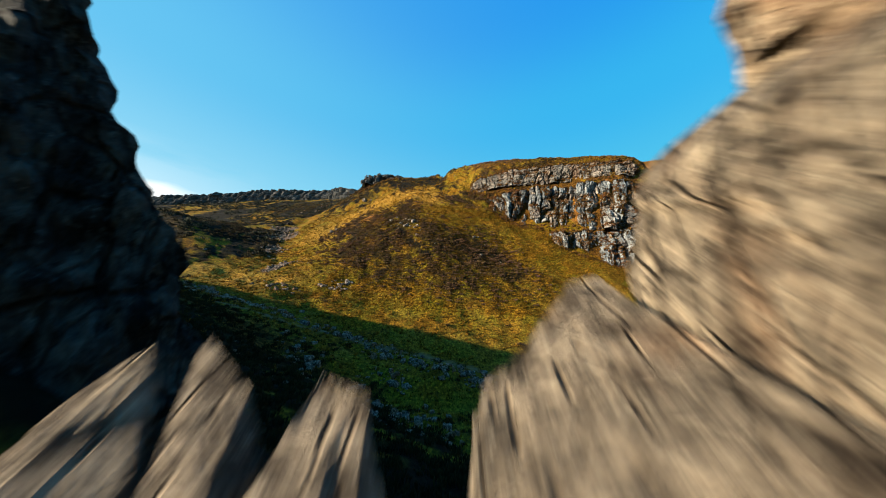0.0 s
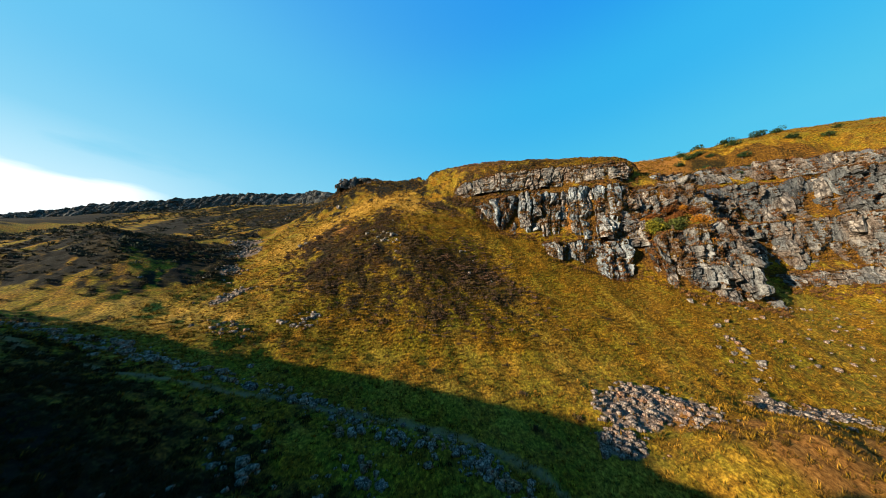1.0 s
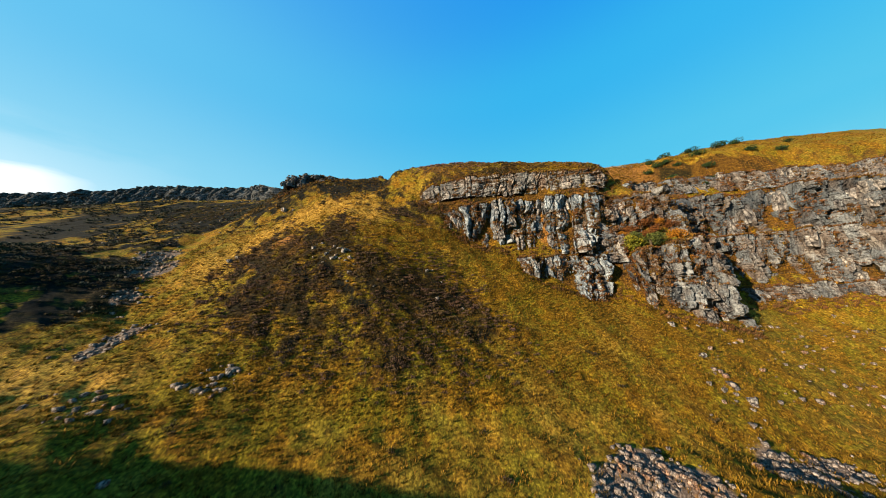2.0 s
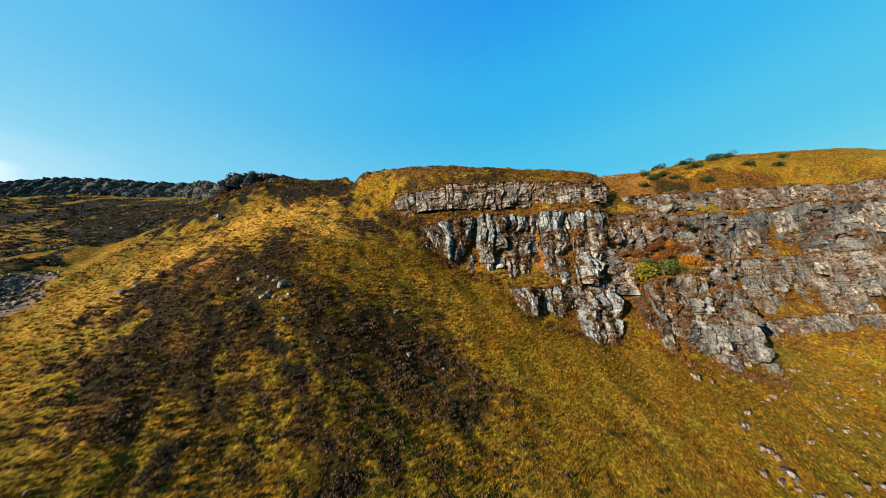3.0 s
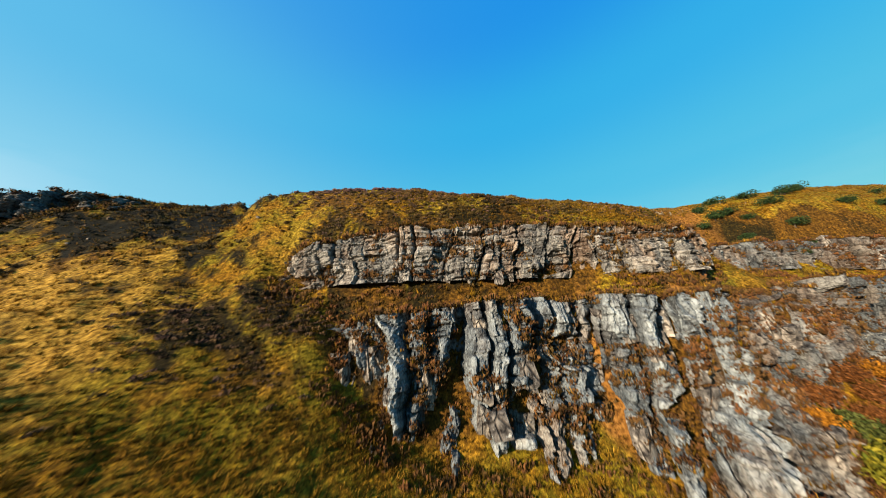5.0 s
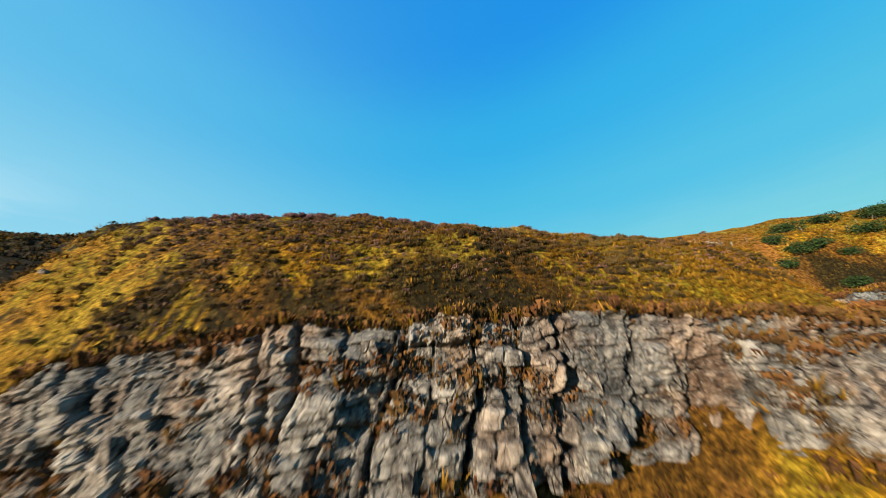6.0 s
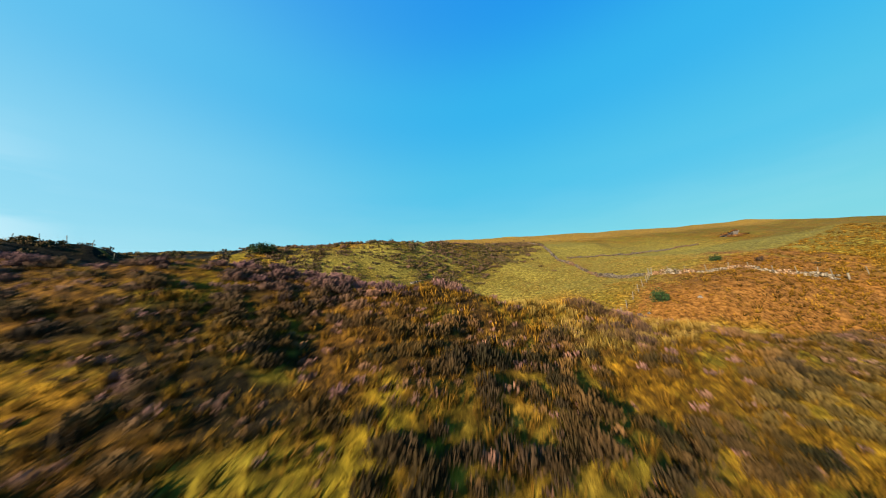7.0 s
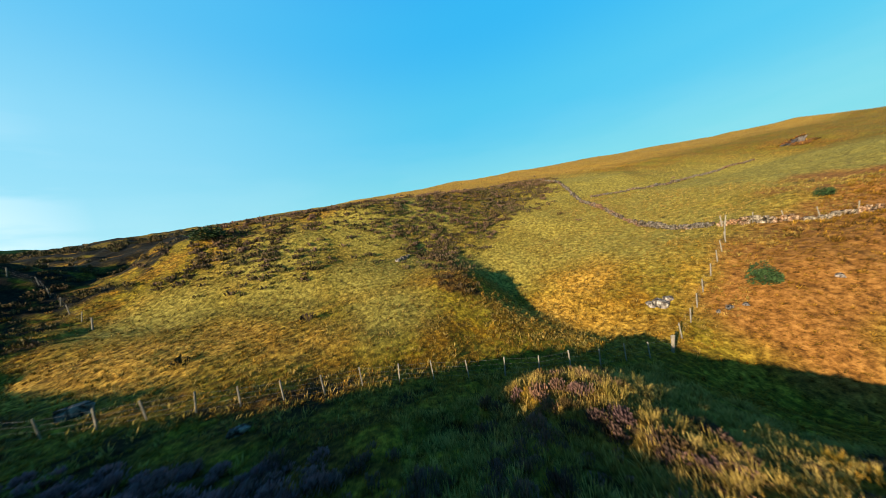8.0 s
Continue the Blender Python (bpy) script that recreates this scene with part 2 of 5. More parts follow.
TURF = turf_material()
RUBBLE = rock_material("scree_rubble", 0.5, 1.7, fine=0.6, hue=(1.06, 0.97, 0.92))
ROCK = rock_material("lichened_stone", 0.4, 1.25, 1.0)
FIELD = rock_material("field_stone", 0.7, 1.5, fine=0.5, hue=(1.06, 1, 0.86))
FACE = rock_material("jointed_crag_rock", 0.35, 1.08, 1.2, blocky=True, hue=(0.86, 1.0, 1.12))
PALE_FACE = rock_material("pale_bedded_rock", 0.5, 0.98, 1.1, blocky=True, hue=(1.0, 0.99, 0.96))
RUSTY = rock_material("rusty_crag_rock", 0.55, 0.74, 1.15, blocky=True, hue=(0.92, 1.0, 1.06))
SLATE = rock_material("dark_wall_rock", 0.45, 0.58, 0.9, blocky=True, hue=(0.9, 1.0, 1.08))
OUTCROP = rock_material("weathered_outcrop", 0.2, 0.6, 0.7, blocky=True)
CLIFF = rock_material("columnar_cliff_rock", 0.1, 0.9, hue=(0.86, 1.0, 1.1))
# as the cliff rock, but toned down so deep shade is in the colour
SHADED_DOLERITE = rock_material("shade_dark_dolerite", 0.1, 0.5, hue=(0.86, 1.0, 1.1))


# ---- the lie of the land ----
def value_noise(x, y, seed=0):
    """Smooth noise of -1..1 on a lattice one unit wide, for whole arrays."""
    xi, yi = np.floor(x).astype(np.int64), np.floor(y).astype(np.int64)
    xf, yf = x - xi, y - yi
    u, v = xf * xf * (3 - 2 * xf), yf * yf * (3 - 2 * yf)

    def at(a, b):
        h = (a * 374761393 + b * 668265263 + seed * 974711) & 0xFFFFFFFF
        h = ((h ^ (h >> 13)) * 1274126177) & 0xFFFFFFFF
        return ((h ^ (h >> 16)) & 0xFFFF) / 32767.5 - 1

    return (at(xi, yi) * (1 - u) + at(xi + 1, yi) * u) * (1 - v) + (at(xi, yi + 1) * (1 - u) + at(xi + 1, yi + 1) * u) * v


def fbm(x, y, octaves=4, seed=0):
    total, amp = 0.0, 0.5
    for k in range(octaves):
        total = total + amp * value_noise(x * 2 ** k + 17.3 * k, y * 2 ** k - 9.1 * k, seed + k)
        amp *= 0.5
    return total


# break lines of the land, each from end to end: ridges, feet and rims of crags, paths, gullies
LINES = {
    "beck": [(-160, 78, 48), (-100, 68, 39.8), (-70.4, 64, 35.2), (-54, 60, 32.7), (-31, 48, 26.9), (-23.5, 48.6, 23.3), (-7, 45.5, 18.7), (6.9, 41, 14.8), (15, 41.7, 14), (30, 30, 13.4), (60, 24, 10), (110, 25, 6), (200, 30, 0)],
    "near_bank": [(-130, 30, 52), (-70, 28, 40), (-35, 30, 30), (-19.5, 37, 20.4), (-5.6, 36.6, 14.9), (5, 27, 13.9), (30, 14, 12), (70, 0, 8), (160, -10, 2)],
    "gap_foot": [(-120, 8, 50.5), (-60, 9, 40), (-25, 10, 29), (-8, 12, 22), (4, 10, 19), (14, 6, 17), (40, -6, 15), (90, -20, 12)],
    # mostly unseen rise, its heights fitted to cast the valley's shadow edge
    "gap_rim": [(-140, 0, 56), (-121, 0.5, 51.4), (-104, 1, 50.8), (-95, 1, 49.8), (-88, 1, 47), (-82, 1.2, 44), (-70, 1.4, 39.2), (-60, 1.6, 36.8), (-50, 1.8, 35.6), (-43, 2, 33.8), (-30, 2, 33), (-12, 3, 31), (-4, 2.6, 25.5), (0, 2.2, 24.8), (3, 2, 25), (6, 1.2, 27.5), (20, -4, 30), (50, -14, 28), (90, -30, 24)],
    "gap_top": [(-140, -14, 58), (-90, -10, 46), (-60, -7, 38), (-34, -5, 33.5), (-20, -2.5, 32.5), (-14, -1, 32)],
    # unseen trench added towards the sun, so light reaches the gap's rocks
    "gap_lane": [(0, -4.5, 25), (-8, -7, 25.4), (-17, -11.5, 26.5), (-35, -19.5, 29), (-60, -31, 33), (-100, -49, 42)],
    "gap_floor": [(-4.5, -3.2, 25.2), (-10, -6, 25.8), (-20, -10.6, 27.4), (-34, -17, 29.4)],
    "gap_right": [(4, -4, 29), (8, -14, 31), (20, -40, 32), (60, -60, 30)],
    "behind": [(-200, -160, 70), (-60, -160, 45), (0, -160, 28), (80, -160, 30), (200, -160, 20)],
    "mound": [(21.3, 43.3, 16.9), (33.7, 47.3, 17.7), (32, 38.4, 19.5), (41, 38, 19.8), (52, 41, 17.5), (70, 40, 12.4)],
    "scree": [(24.3, 46.1, 17.6), (30.2, 53.2, 19.6), (47.5, 56.6, 18.1), (54.7, 52.4, 15.3), (63.5, 53.9, 14.8), (77, 58, 16.5), (95, 58, 13.7), (150, 50, 8)],
    "shelf": [(-52.8, 70, 35.4), (-24.7, 61.9, 29.8), (-17.9, 60.7, 27.6), (-12, 60.8, 26.3), (10.8, 61, 24.8), (20.8, 58, 22.4), (40, 62, 22.6), (63.9, 62, 22.1), (95, 66, 21.8), (125, 68, 25), (165, 62, 24)],
    "slope": [(-23.1, 66.6, 31.7), (-22.2, 71.4, 35.3), (-16.7, 77.2, 41), (1.1, 72.1, 37.2), (14.3, 78.8, 40.6), (25.6, 73.9, 36.2), (35.2, 70.8, 31.4), (51.3, 72.8, 31.2), (63.9, 68, 28.2), (82, 72.6, 29.6), (90, 73, 28.2), (99.2, 69.2, 23.9), (120, 74, 29)],
    "brow": [(-44.4, 103.9, 56.6), (-25.7, 92.2, 55), (-11.3, 88.3, 56.6), (-2.7, 80, 47), (8, 82, 46.2), (20, 86, 48)],
    "spur": [(-39.6, 128.5, 78.4), (-33.7, 126.3, 79), (-14, 104.7, 69.6), (-6.7, 100.4, 67.2), (6, 97, 62.8), (16, 96, 60.8)],
    "bowl": [(-4.6, 117.9, 80.8), (0.3, 113.4, 75.8), (7.8, 111.8, 78), (11.2, 107, 73.5), (17, 103, 69.5)],
    "clough": [(-56.6, 88.2, 42.6), (-60, 100, 51.4), (-69.8, 117, 61.4), (-75.6, 134.7, 74.5), (-74, 150, 79.5), (-70, 165, 91)],
    "knoll": [(-71.3, 79.2, 45), (-91.6, 90.9, 57.3), (-112, 104, 66), (-150, 112, 66), (-230, 120, 70)],
    "knoll_back": [(-95, 125, 66), (-140, 150, 72), (-230, 170, 80)],
    "knob": [(-48, 128, 77.2), (-30.9, 135.8, 93.1), (-29.8, 140.7, 97.5), (-1.3, 131.8, 91.3), (0.9, 122.9, 88)],
    "knob_top": [(-46, 148, 100.5), (-36, 149, 104), (-22, 148, 101.5), (-8, 145, 99.8), (-3, 139, 99.8)],
    # crags: foot and rim
    "lower_foot": [(17.6, 101.8, 67), (21.6, 98.8, 61.8), (25.8, 96, 58.6), (33, 94.2, 58.4), (40, 92.8, 58.6), (45.5, 91.6, 58.6), (49.4, 88.6, 57.4), (54, 85.4, 57), (60.6, 85, 55.6), (66, 85.4, 55), (69.4, 87, 57), (76, 85, 60.5), (84, 83, 60), (88, 84.4, 58.4)],
    "lower_rim": [(17, 104, 70.4), (22, 101.4, 71.4), (29, 99, 72), (36, 97.4, 72.2), (42, 96.4, 72.2), (47, 95.8, 71.8), (51, 92.6, 71.8), (55, 88.6, 71.6), (63, 87.4, 71.8), (69, 90.4, 71.6), (75, 88, 71.6), (82, 87.4, 71.6), (89, 88.4, 71.6)],
    "butt_foot": [(63, 82.4, 43), (66.2, 79.2, 37.6), (70.6, 77.6, 35.4), (76, 77.2, 35.4), (82, 76.2, 33.4), (88, 74.9, 30.6), (91.6, 77, 31), (93.4, 81, 36)],
    "butt_rim": [(63.6, 83.6, 50.4), (67, 80.8, 52.4), (72, 79.8, 53), (78.8, 80.4, 54), (84, 80.8, 55), (88, 81, 53), (90.6, 82.6, 51), (92, 85, 50)],
    "tier_foot": [(88, 86, 58.4), (93, 92, 57.6), (101, 92.6, 57.6), (110, 91.4, 57.6), (116, 89.6, 57.8), (122.5, 86, 57.8), (130.6, 80.6, 57.8), (160, 70, 57)],
    "upper_foot": [(10, 111.6, 77), (14, 109, 77), (19.5, 105.8, 77.2), (28, 101.4, 77), (35, 99.6, 76.7), (43, 97.9, 76.4), (50, 95.5, 76.2), (55.7, 92.6, 76), (64, 90.6, 75.8), (70, 91.6, 75.8), (74, 95, 75.8)],
    "upper_rim": [(11, 112.6, 80), (16, 109.2, 82.2), (22.8, 106, 82.8), (29, 103.2, 82.8), (35, 101.4, 82.6), (43, 99.5, 82.1), (50, 97.2, 82), (55.7, 94.2, 81.7), (64, 92.2, 81.2), (70, 93.2, 80.6), (75, 96.6, 79.6)],
    "right_foot": [(84, 97.8, 75.6), (96, 101.2, 76.4), (105.6, 100.8, 76.4), (112.6, 96.6, 76.2), (125.4, 90.6, 74.6), (138, 83.8, 73), (162, 74, 72)],
    "right_rim": [(84, 100, 79.5), (96, 103.6, 81.5), (106, 103.6, 82), (113.6, 98.4, 82.4), (126.4, 92.2, 80.4), (140, 85.4, 79.4), (162, 76, 78.4)],
    "tier_rim": [(88, 88.4, 71.6), (93.6, 94, 72), (101, 94.4, 72.4), (110, 93.2, 72.4), (118, 91.2, 72), (127, 86.8, 72.4), (133, 81.4, 71.8), (160, 72, 70.6)],
    "band_foot": [(95, 88.4, 45.6), (103, 88.2, 45), (111, 86.6, 44.8), (116, 85, 44.6), (124, 82, 44.4), (129, 78.4, 44), (160, 66, 43)],
    "band_rim": [(95, 90.8, 56.2), (103, 91, 56.4), (111, 89.6, 56.6), (116, 87.8, 56.8), (123, 84.2, 56.8), (130, 79.4, 56.8), (160, 68.4, 56)],
    "sill_foot": [(103, 83.6, 36.6), (112, 81.4, 36.2), (121, 79.6, 36.4), (132, 75.4, 36.4), (160, 64, 36)],
    "sill_rim": [(103, 85.4, 40), (112, 83, 40.2), (121, 81, 40), (132, 77, 40.4), (160, 65.6, 40)],
    "rib_foot": [(36.6, 88.2, 49.8), (42, 86, 46.6), (47, 85, 44), (52.6, 84.4, 41.4), (58, 84, 41), (61.4, 84.6, 43.6)],
    "rib_rim": [(36, 90, 52.4), (43, 88.2, 52.4), (48, 86.8, 52.4), (54, 86, 52.6), (59, 85.8, 52.2), (62.4, 86.6, 51)],
    # ledges, flanks and hollows between the crags
    "valley": [(-94.3, 79.3, 46.9), (-73.6, 71.6, 40), (-53.5, 69.6, 35), (-37.5, 57, 30.4), (-21.4, 55.4, 25), (-15.2, 54.2, 22), (-7.3, 54.5, 22.5), (-3.5, 57.4, 24.2), (10, 57.9, 22.6), (24, 57.3, 22)],
    "bank_foot": [(-12.8, 47.8, 20.5), (-7.7, 46.1, 19), (-2.8, 49.9, 19.8), (3.8, 46.7, 17), (17.9, 46.7, 16.3), (25.6, 45.9, 17.7)],
    "near_floor": [(-18.5, 40.3, 21.4), (-11.6, 40.5, 17.8), (-3.3, 38.2, 15.1), (2.9, 38.7, 13.3), (13.4, 40, 13), (21, 39.6, 15.2)],
    "shallow": [(-68.5, 84.2, 45.4), (-48.9, 85.9, 41), (-35.5, 91.4, 48.8), (-25, 87.9, 50)],
    "flank": [(-13.7, 81.8, 47.3), (-5.4, 84.5, 51.3), (3.3, 87.7, 53.7), (9.9, 85, 49.5), (13.1, 81.9, 45.2), (24.7, 81.4, 43.6), (33.6, 78.9, 39.8), (40, 77, 37.4), (47.3, 77.6, 37.6), (54.4, 74.6, 33)],
    "flank_top": [(-20.9, 94.7, 58.9), (-9, 95.7, 62.7), (-3.1, 92, 59.7), (9.8, 90.7, 56.8), (21.1, 91, 55), (29.1, 90.5, 51.8), (35, 86.5, 47.6), (41, 83.6, 43.8), (53, 81.4, 38.9), (60, 79.8, 37.2)],
    "ridge_top": [(-38.2, 106, 60.3), (-15.7, 106.2, 71.4), (-13, 108.3, 74.6), (-6, 109.5, 74.4), (4.3, 104.5, 69.2), (13.7, 99.7, 64.3)],
    "west_slope": [(-66.7, 110.5, 57.4), (-69.2, 128.9, 68.8), (-56.1, 130.4, 73), (-35, 120.3, 72.5)],
    "moor_west": [(-91.9, 140.9, 71.6), (-76, 150.6, 79.2)],
    "bay": [(95.6, 76.4, 29), (104, 78.6, 30.6), (112.5, 79, 31.6), (122, 76.6, 33)],
    "pasture": [(23.9, 141.6, 93.3), (30.1, 139, 92.9), (36.7, 136, 92.3), (43, 135.1, 91.8), (48.4, 132, 91.2), (53.2, 131, 89.8), (57.4, 130.6, 89)],
    "right_side": [(74.3, 118.2, 88.8), (74.9, 115.9, 88.4), (83.3, 117.9, 92.4), (87.1, 116.1, 92.8), (89.5, 115, 91.8), (101.5, 115.5, 93.4)],
    "right_slope": [(109.5, 106, 88), (120, 100.4, 88.4), (137.5, 91.4, 87.6)],
    "hill_skirt": [(11, 113, 82), (15.8, 112.6, 85.2), (24.7, 107.8, 86.4), (33.7, 104.8, 86.4), (42, 103, 85.6), (52.9, 99.6, 84.5), (60, 96, 83.4), (66, 95, 82.3), (76, 98, 81.6)],
    "hill_west": [(4.6, 113.5, 79.1), (6.4, 120.3, 88), (5.3, 122, 89.6)],
    # the heather hill and what lies beyond it
    "hill_low": [(13, 116, 88), (20.5, 115, 91), (23.5, 110, 88.9), (29.9, 109.2, 89.8), (40, 106.6, 90), (52, 104, 88.2), (59.5, 99.8, 86.4), (72, 99.5, 87.4), (84, 105, 87.5)],
    "hill_crest": [(2, 131, 97.6), (13, 123.8, 96.4), (22, 119, 95.9), (30, 117.5, 95.8), (34, 117.4, 95.6), (39.5, 117, 95.0), (44, 115, 93.8), (47.6, 112.6, 93.1), (54, 109.5, 91.9), (60, 107, 90.6), (66, 105.4, 90.0), (76, 104.5, 90)],
    "hill_back": [(0, 143, 97.4), (11, 133, 94.8), (22, 126.6, 93.0), (34, 124, 92.2), (42, 121, 91.9), (47, 118.5, 91.8), (52, 116.5, 91.4), (58, 115.4, 90.2), (62, 112.6, 89.4), (68, 109, 88.2), (80, 107.5, 87.6)],
    "lip": [(50.5, 121, 90.4), (54.5, 120.6, 91.7), (57, 118.8, 91.2), (60.6, 118, 89.4)],
    "ravine": [(66.5, 119.6, 87.3), (70, 116.6, 86.1), (78, 112.2, 84.4), (92, 107, 83)],
    "fence": [(20, 141, 92.4), (27, 137.5, 92.2), (38, 134, 91.7), (43, 133, 91.2), (48.2, 130.5, 90.4), (52.4, 129.2, 89.3), (56.7, 127.2, 88.3), (65, 123.8, 88.6), (68.3, 123.2, 88.6)],
    "right_bank": [(73.9, 124.5, 90.2), (76.6, 121.4, 91.7), (80.5, 120, 92.4), (91, 118.3, 94.6), (93.7, 116.1, 94)],
    "right_hill": [(104, 112, 91.4), (110, 109.5, 93.2), (112, 106.5, 93.6), (118.8, 100.3, 91), (140, 96, 94), (170.4, 84, 89), (220, 60, 87)],
    "right_top": [(118, 112, 95.5), (128, 110, 98.3), (150, 104, 100.8), (190, 95, 101.3), (260, 80, 98)],
    "field": [(73.8, 135.1, 92.6), (94.4, 132.7, 95.8), (99.3, 125.7, 97.8), (114.9, 119.8, 97.8), (132.8, 123.2, 101.4), (170, 125, 108)],
    "gully": [(67, 127, 87.9), (65.5, 136, 89), (66.5, 142, 90.8), (67, 148, 93.1), (76, 158, 99), (88, 168, 104.4)],
    "shaded_hill": [(-24, 160, 104.8), (-6, 161, 104.4), (3, 161, 104.4), (8, 161.5, 103.2)],
    "hollow": [(17, 169, 100.4), (14, 163, 99.6), (14, 157, 98.4), (20, 153, 95)],
    "dale": [(10, 153, 96.5), (22, 152, 94.8), (34, 148, 94.1), (46, 143, 93.4)],
    "dip": [(-75, 262, 109), (-30, 268, 111.5), (0, 262, 114)],
    "hummock": [(54.3, 136.7, 91.8), (57, 138.6, 93.4), (59, 140.3, 94.4), (61.6, 140.7, 94.2)],
    "far_bank": [(0, 172, 101), (26.9, 166.3, 104.7), (41.5, 158, 101.4), (50, 151.5, 96.6), (56, 152.4, 96.4), (64, 151, 95.4)],
    "far_brow": [(-10, 185, 104.5), (30, 175, 106.6), (52, 164, 106.2), (70, 172, 108.5), (89.7, 176, 109), (105.7, 168.3, 107.8), (125, 165, 108.5)],
    "lawn": [(79.5, 148, 94.8), (84, 155.4, 99.6), (92, 155, 99.6), (102, 157.6, 101.3), (140, 150, 103.3), (190, 140, 110)],
    "far_crag": [(130, 180, 113), (202, 161, 116), (216, 162.4, 117.2), (260, 150, 120)],
    "skyline": [(-40, 212, 107.5), (0, 235, 114), (52, 228, 117.5), (100, 228, 121.8), (172, 236, 129.5), (270, 226, 137), (400, 195, 145), (450, 150, 139)],
    "west_foot": [(-330, 220, 108), (-250, 224, 116), (-195, 229, 120), (-161, 234, 125), (-110, 226, 121), (-86, 212, 116), (-74, 196, 110)],
    "west_rim": [(-330, 226, 116), (-250, 231, 126), (-195, 237, 131), (-172, 243, 137), (-108, 234, 132), (-90, 221, 129.5), (-68, 200, 118), (-52, 175, 106.5)],
}
FAR_LINES = {
    "moor": [(-2500, 1500, 150), (-900, 700, 135), (-400, 420, 122), (-100, 420, 122), (150, 420, 140), (500, 420, 160), (1200, 500, 190), (2600, 900, 220)],
    "east": [(520, 120, 135), (700, 0, 140), (1500, -300, 170), (2600, -600, 180)],
    "south": [(-2600, -900, 120), (-700, -700, 60), (0, -800, 20), (700, -800, 20), (2600, -1500, 60)],
    "west": [(-300, 60, 74), (-600, 80, 110), (-1200, 200, 150), (-2600, 300, 170)],
    "rim": [(-3000, 3000, 170), (0, 3000, 180), (3000, 3000, 230)],
}


def relax(x0, y0, n, m, cell, lines, start=None, edge=False):
    """Heights on a grid of n x m cells that hold to the lines and run smoothly between them."""
    hold = np.zeros((m, n), bool)
    total, count = np.zeros((m, n)), np.zeros((m, n))
    for pts in lines:
        for (ax, ay, az), (bx, by, bz) in zip(pts, pts[1:]):
            k = max(2, int(math.hypot(bx - ax, by - ay) / cell * 1.5) + 1)
            for f in np.linspace(0, 1, k):
                i, j = int(round((ax + f * (bx - ax) - x0) / cell)), int(round((ay + f * (by - ay) - y0) / cell))
                if 0 <= i < n and 0 <= j < m:
                    total[j, i] += az + f * (bz - az)
                    count[j, i] += 1
    hold = count > 0
    z = start.copy() if start is not None else np.full((m, n), total.sum() / max(1, count.sum()))
    fixed = np.where(hold, total / np.maximum(count, 1), 0)
    if edge:
        hold = hold.copy()
        hold[0], hold[-1], hold[:, 0], hold[:, -1] = True, True, True, True
        rim = np.ones((m, n), bool)
        rim[1:-1, 1:-1] = False
        fixed = np.where(rim, z, fixed)
    for _ in range(420 if start is not None else 3000):
        z = np.where(hold, fixed, z)
        p = np.pad(z, 1, mode="edge")
        z = 0.25 * (p[:-2, 1:-1] + p[2:, 1:-1] + p[1:-1, :-2] + p[1:-1, 2:])
    return np.where(hold, fixed, z)


def lookup(grid, x0, y0, cell, x, y):
    m, n = grid.shape
    u, v = np.clip((x - x0) / cell, 0, n - 1.001), np.clip((y - y0) / cell, 0, m - 1.001)
    i, j = u.astype(int), v.astype(int)
    f, g = u - i, v - j
    return (grid[j, i] * (1 - f) + grid[j, i + 1] * f) * (1 - g) + (grid[j + 1, i] * (1 - f) + grid[j + 1, i + 1] * f) * g


def set_back(name, pts):
    """The turf behind a crag's face starts a little uphill of it."""
    if name.split("_")[0] not in ("lower", "butt", "rib", "band", "sill", "tier", "upper", "right", "west") or name.split("_")[-1] not in ("foot", "rim"):
        return pts
    far = {"west": (4.0, 1.2), "upper": (1.5, 1.5), "right": (2.8, 2.2), "lower": (1.4, 2.0), "sill": (1.4, 1.0), "tier": (1.9, 3.2), "band": (2.4, 2.4)}.get(name.split("_")[0], (1.6, 1.8))
    d = far[0] if name.endswith("rim") else far[1]
    p = np.array(pts, float)
    t = np.gradient(p[:, :2], axis=0)
    t /= np.linalg.norm(t, axis=1)[:, None]
    p[:, 0] -= t[:, 1] * d
    p[:, 1] += t[:, 0] * d
    return [tuple(q) for q in p]


NEAR = [set_back(name, pts) for name, pts in LINES.items()]
ALL = NEAR + list(FAR_LINES.values())
WIDE = relax(-3000, -3000, 151, 151, 40, ALL)
BX, BY = -340, -170
gx, gy = np.meshgrid(BX + 8.0 * np.arange(87), BY + 8.0 * np.arange(58))
MID = relax(BX, BY, 87, 58, 8, NEAR, lookup(WIDE, -3000, -3000, 40, gx, gy), True)
gx, gy = np.meshgrid(BX + 3.0 * np.arange(230), BY + 3.0 * np.arange(150))
MID = relax(BX, BY, 230, 150, 3, NEAR, lookup(MID, BX, BY, 8, gx, gy), True)
gx, gy = np.meshgrid(BX + 1.0 * np.arange(688), BY + 1.0 * np.arange(448))
FINE = relax(BX, BY, 688, 448, 1, NEAR, lookup(MID, BX, BY, 3, gx, gy), True)
for _ in range(2):
    p = np.pad(FINE, 1, mode="edge")
    FINE = 0.5 * FINE + 0.125 * (p[:-2, 1:-1] + p[2:, 1:-1] + p[1:-1, :-2] + p[1:-1, 2:])


def height(x, y):
    """The ground's height at x, y (numbers or arrays), before the small lumps."""
    x, y = np.asarray(x, float), np.asarray(y, float)
    near = lookup(FINE, BX, BY, 1.0, x, y)
    far = lookup(WIDE, -3000, -3000, 40, x, y)
    d = np.minimum(np.minimum(x - BX, BX + 686 - x), np.minimum(y - BY, BY + 446 - y))
    w = np.clip(d / 30, 0, 1)
    return near * w + far * (1 - w) + lumps(x, y)


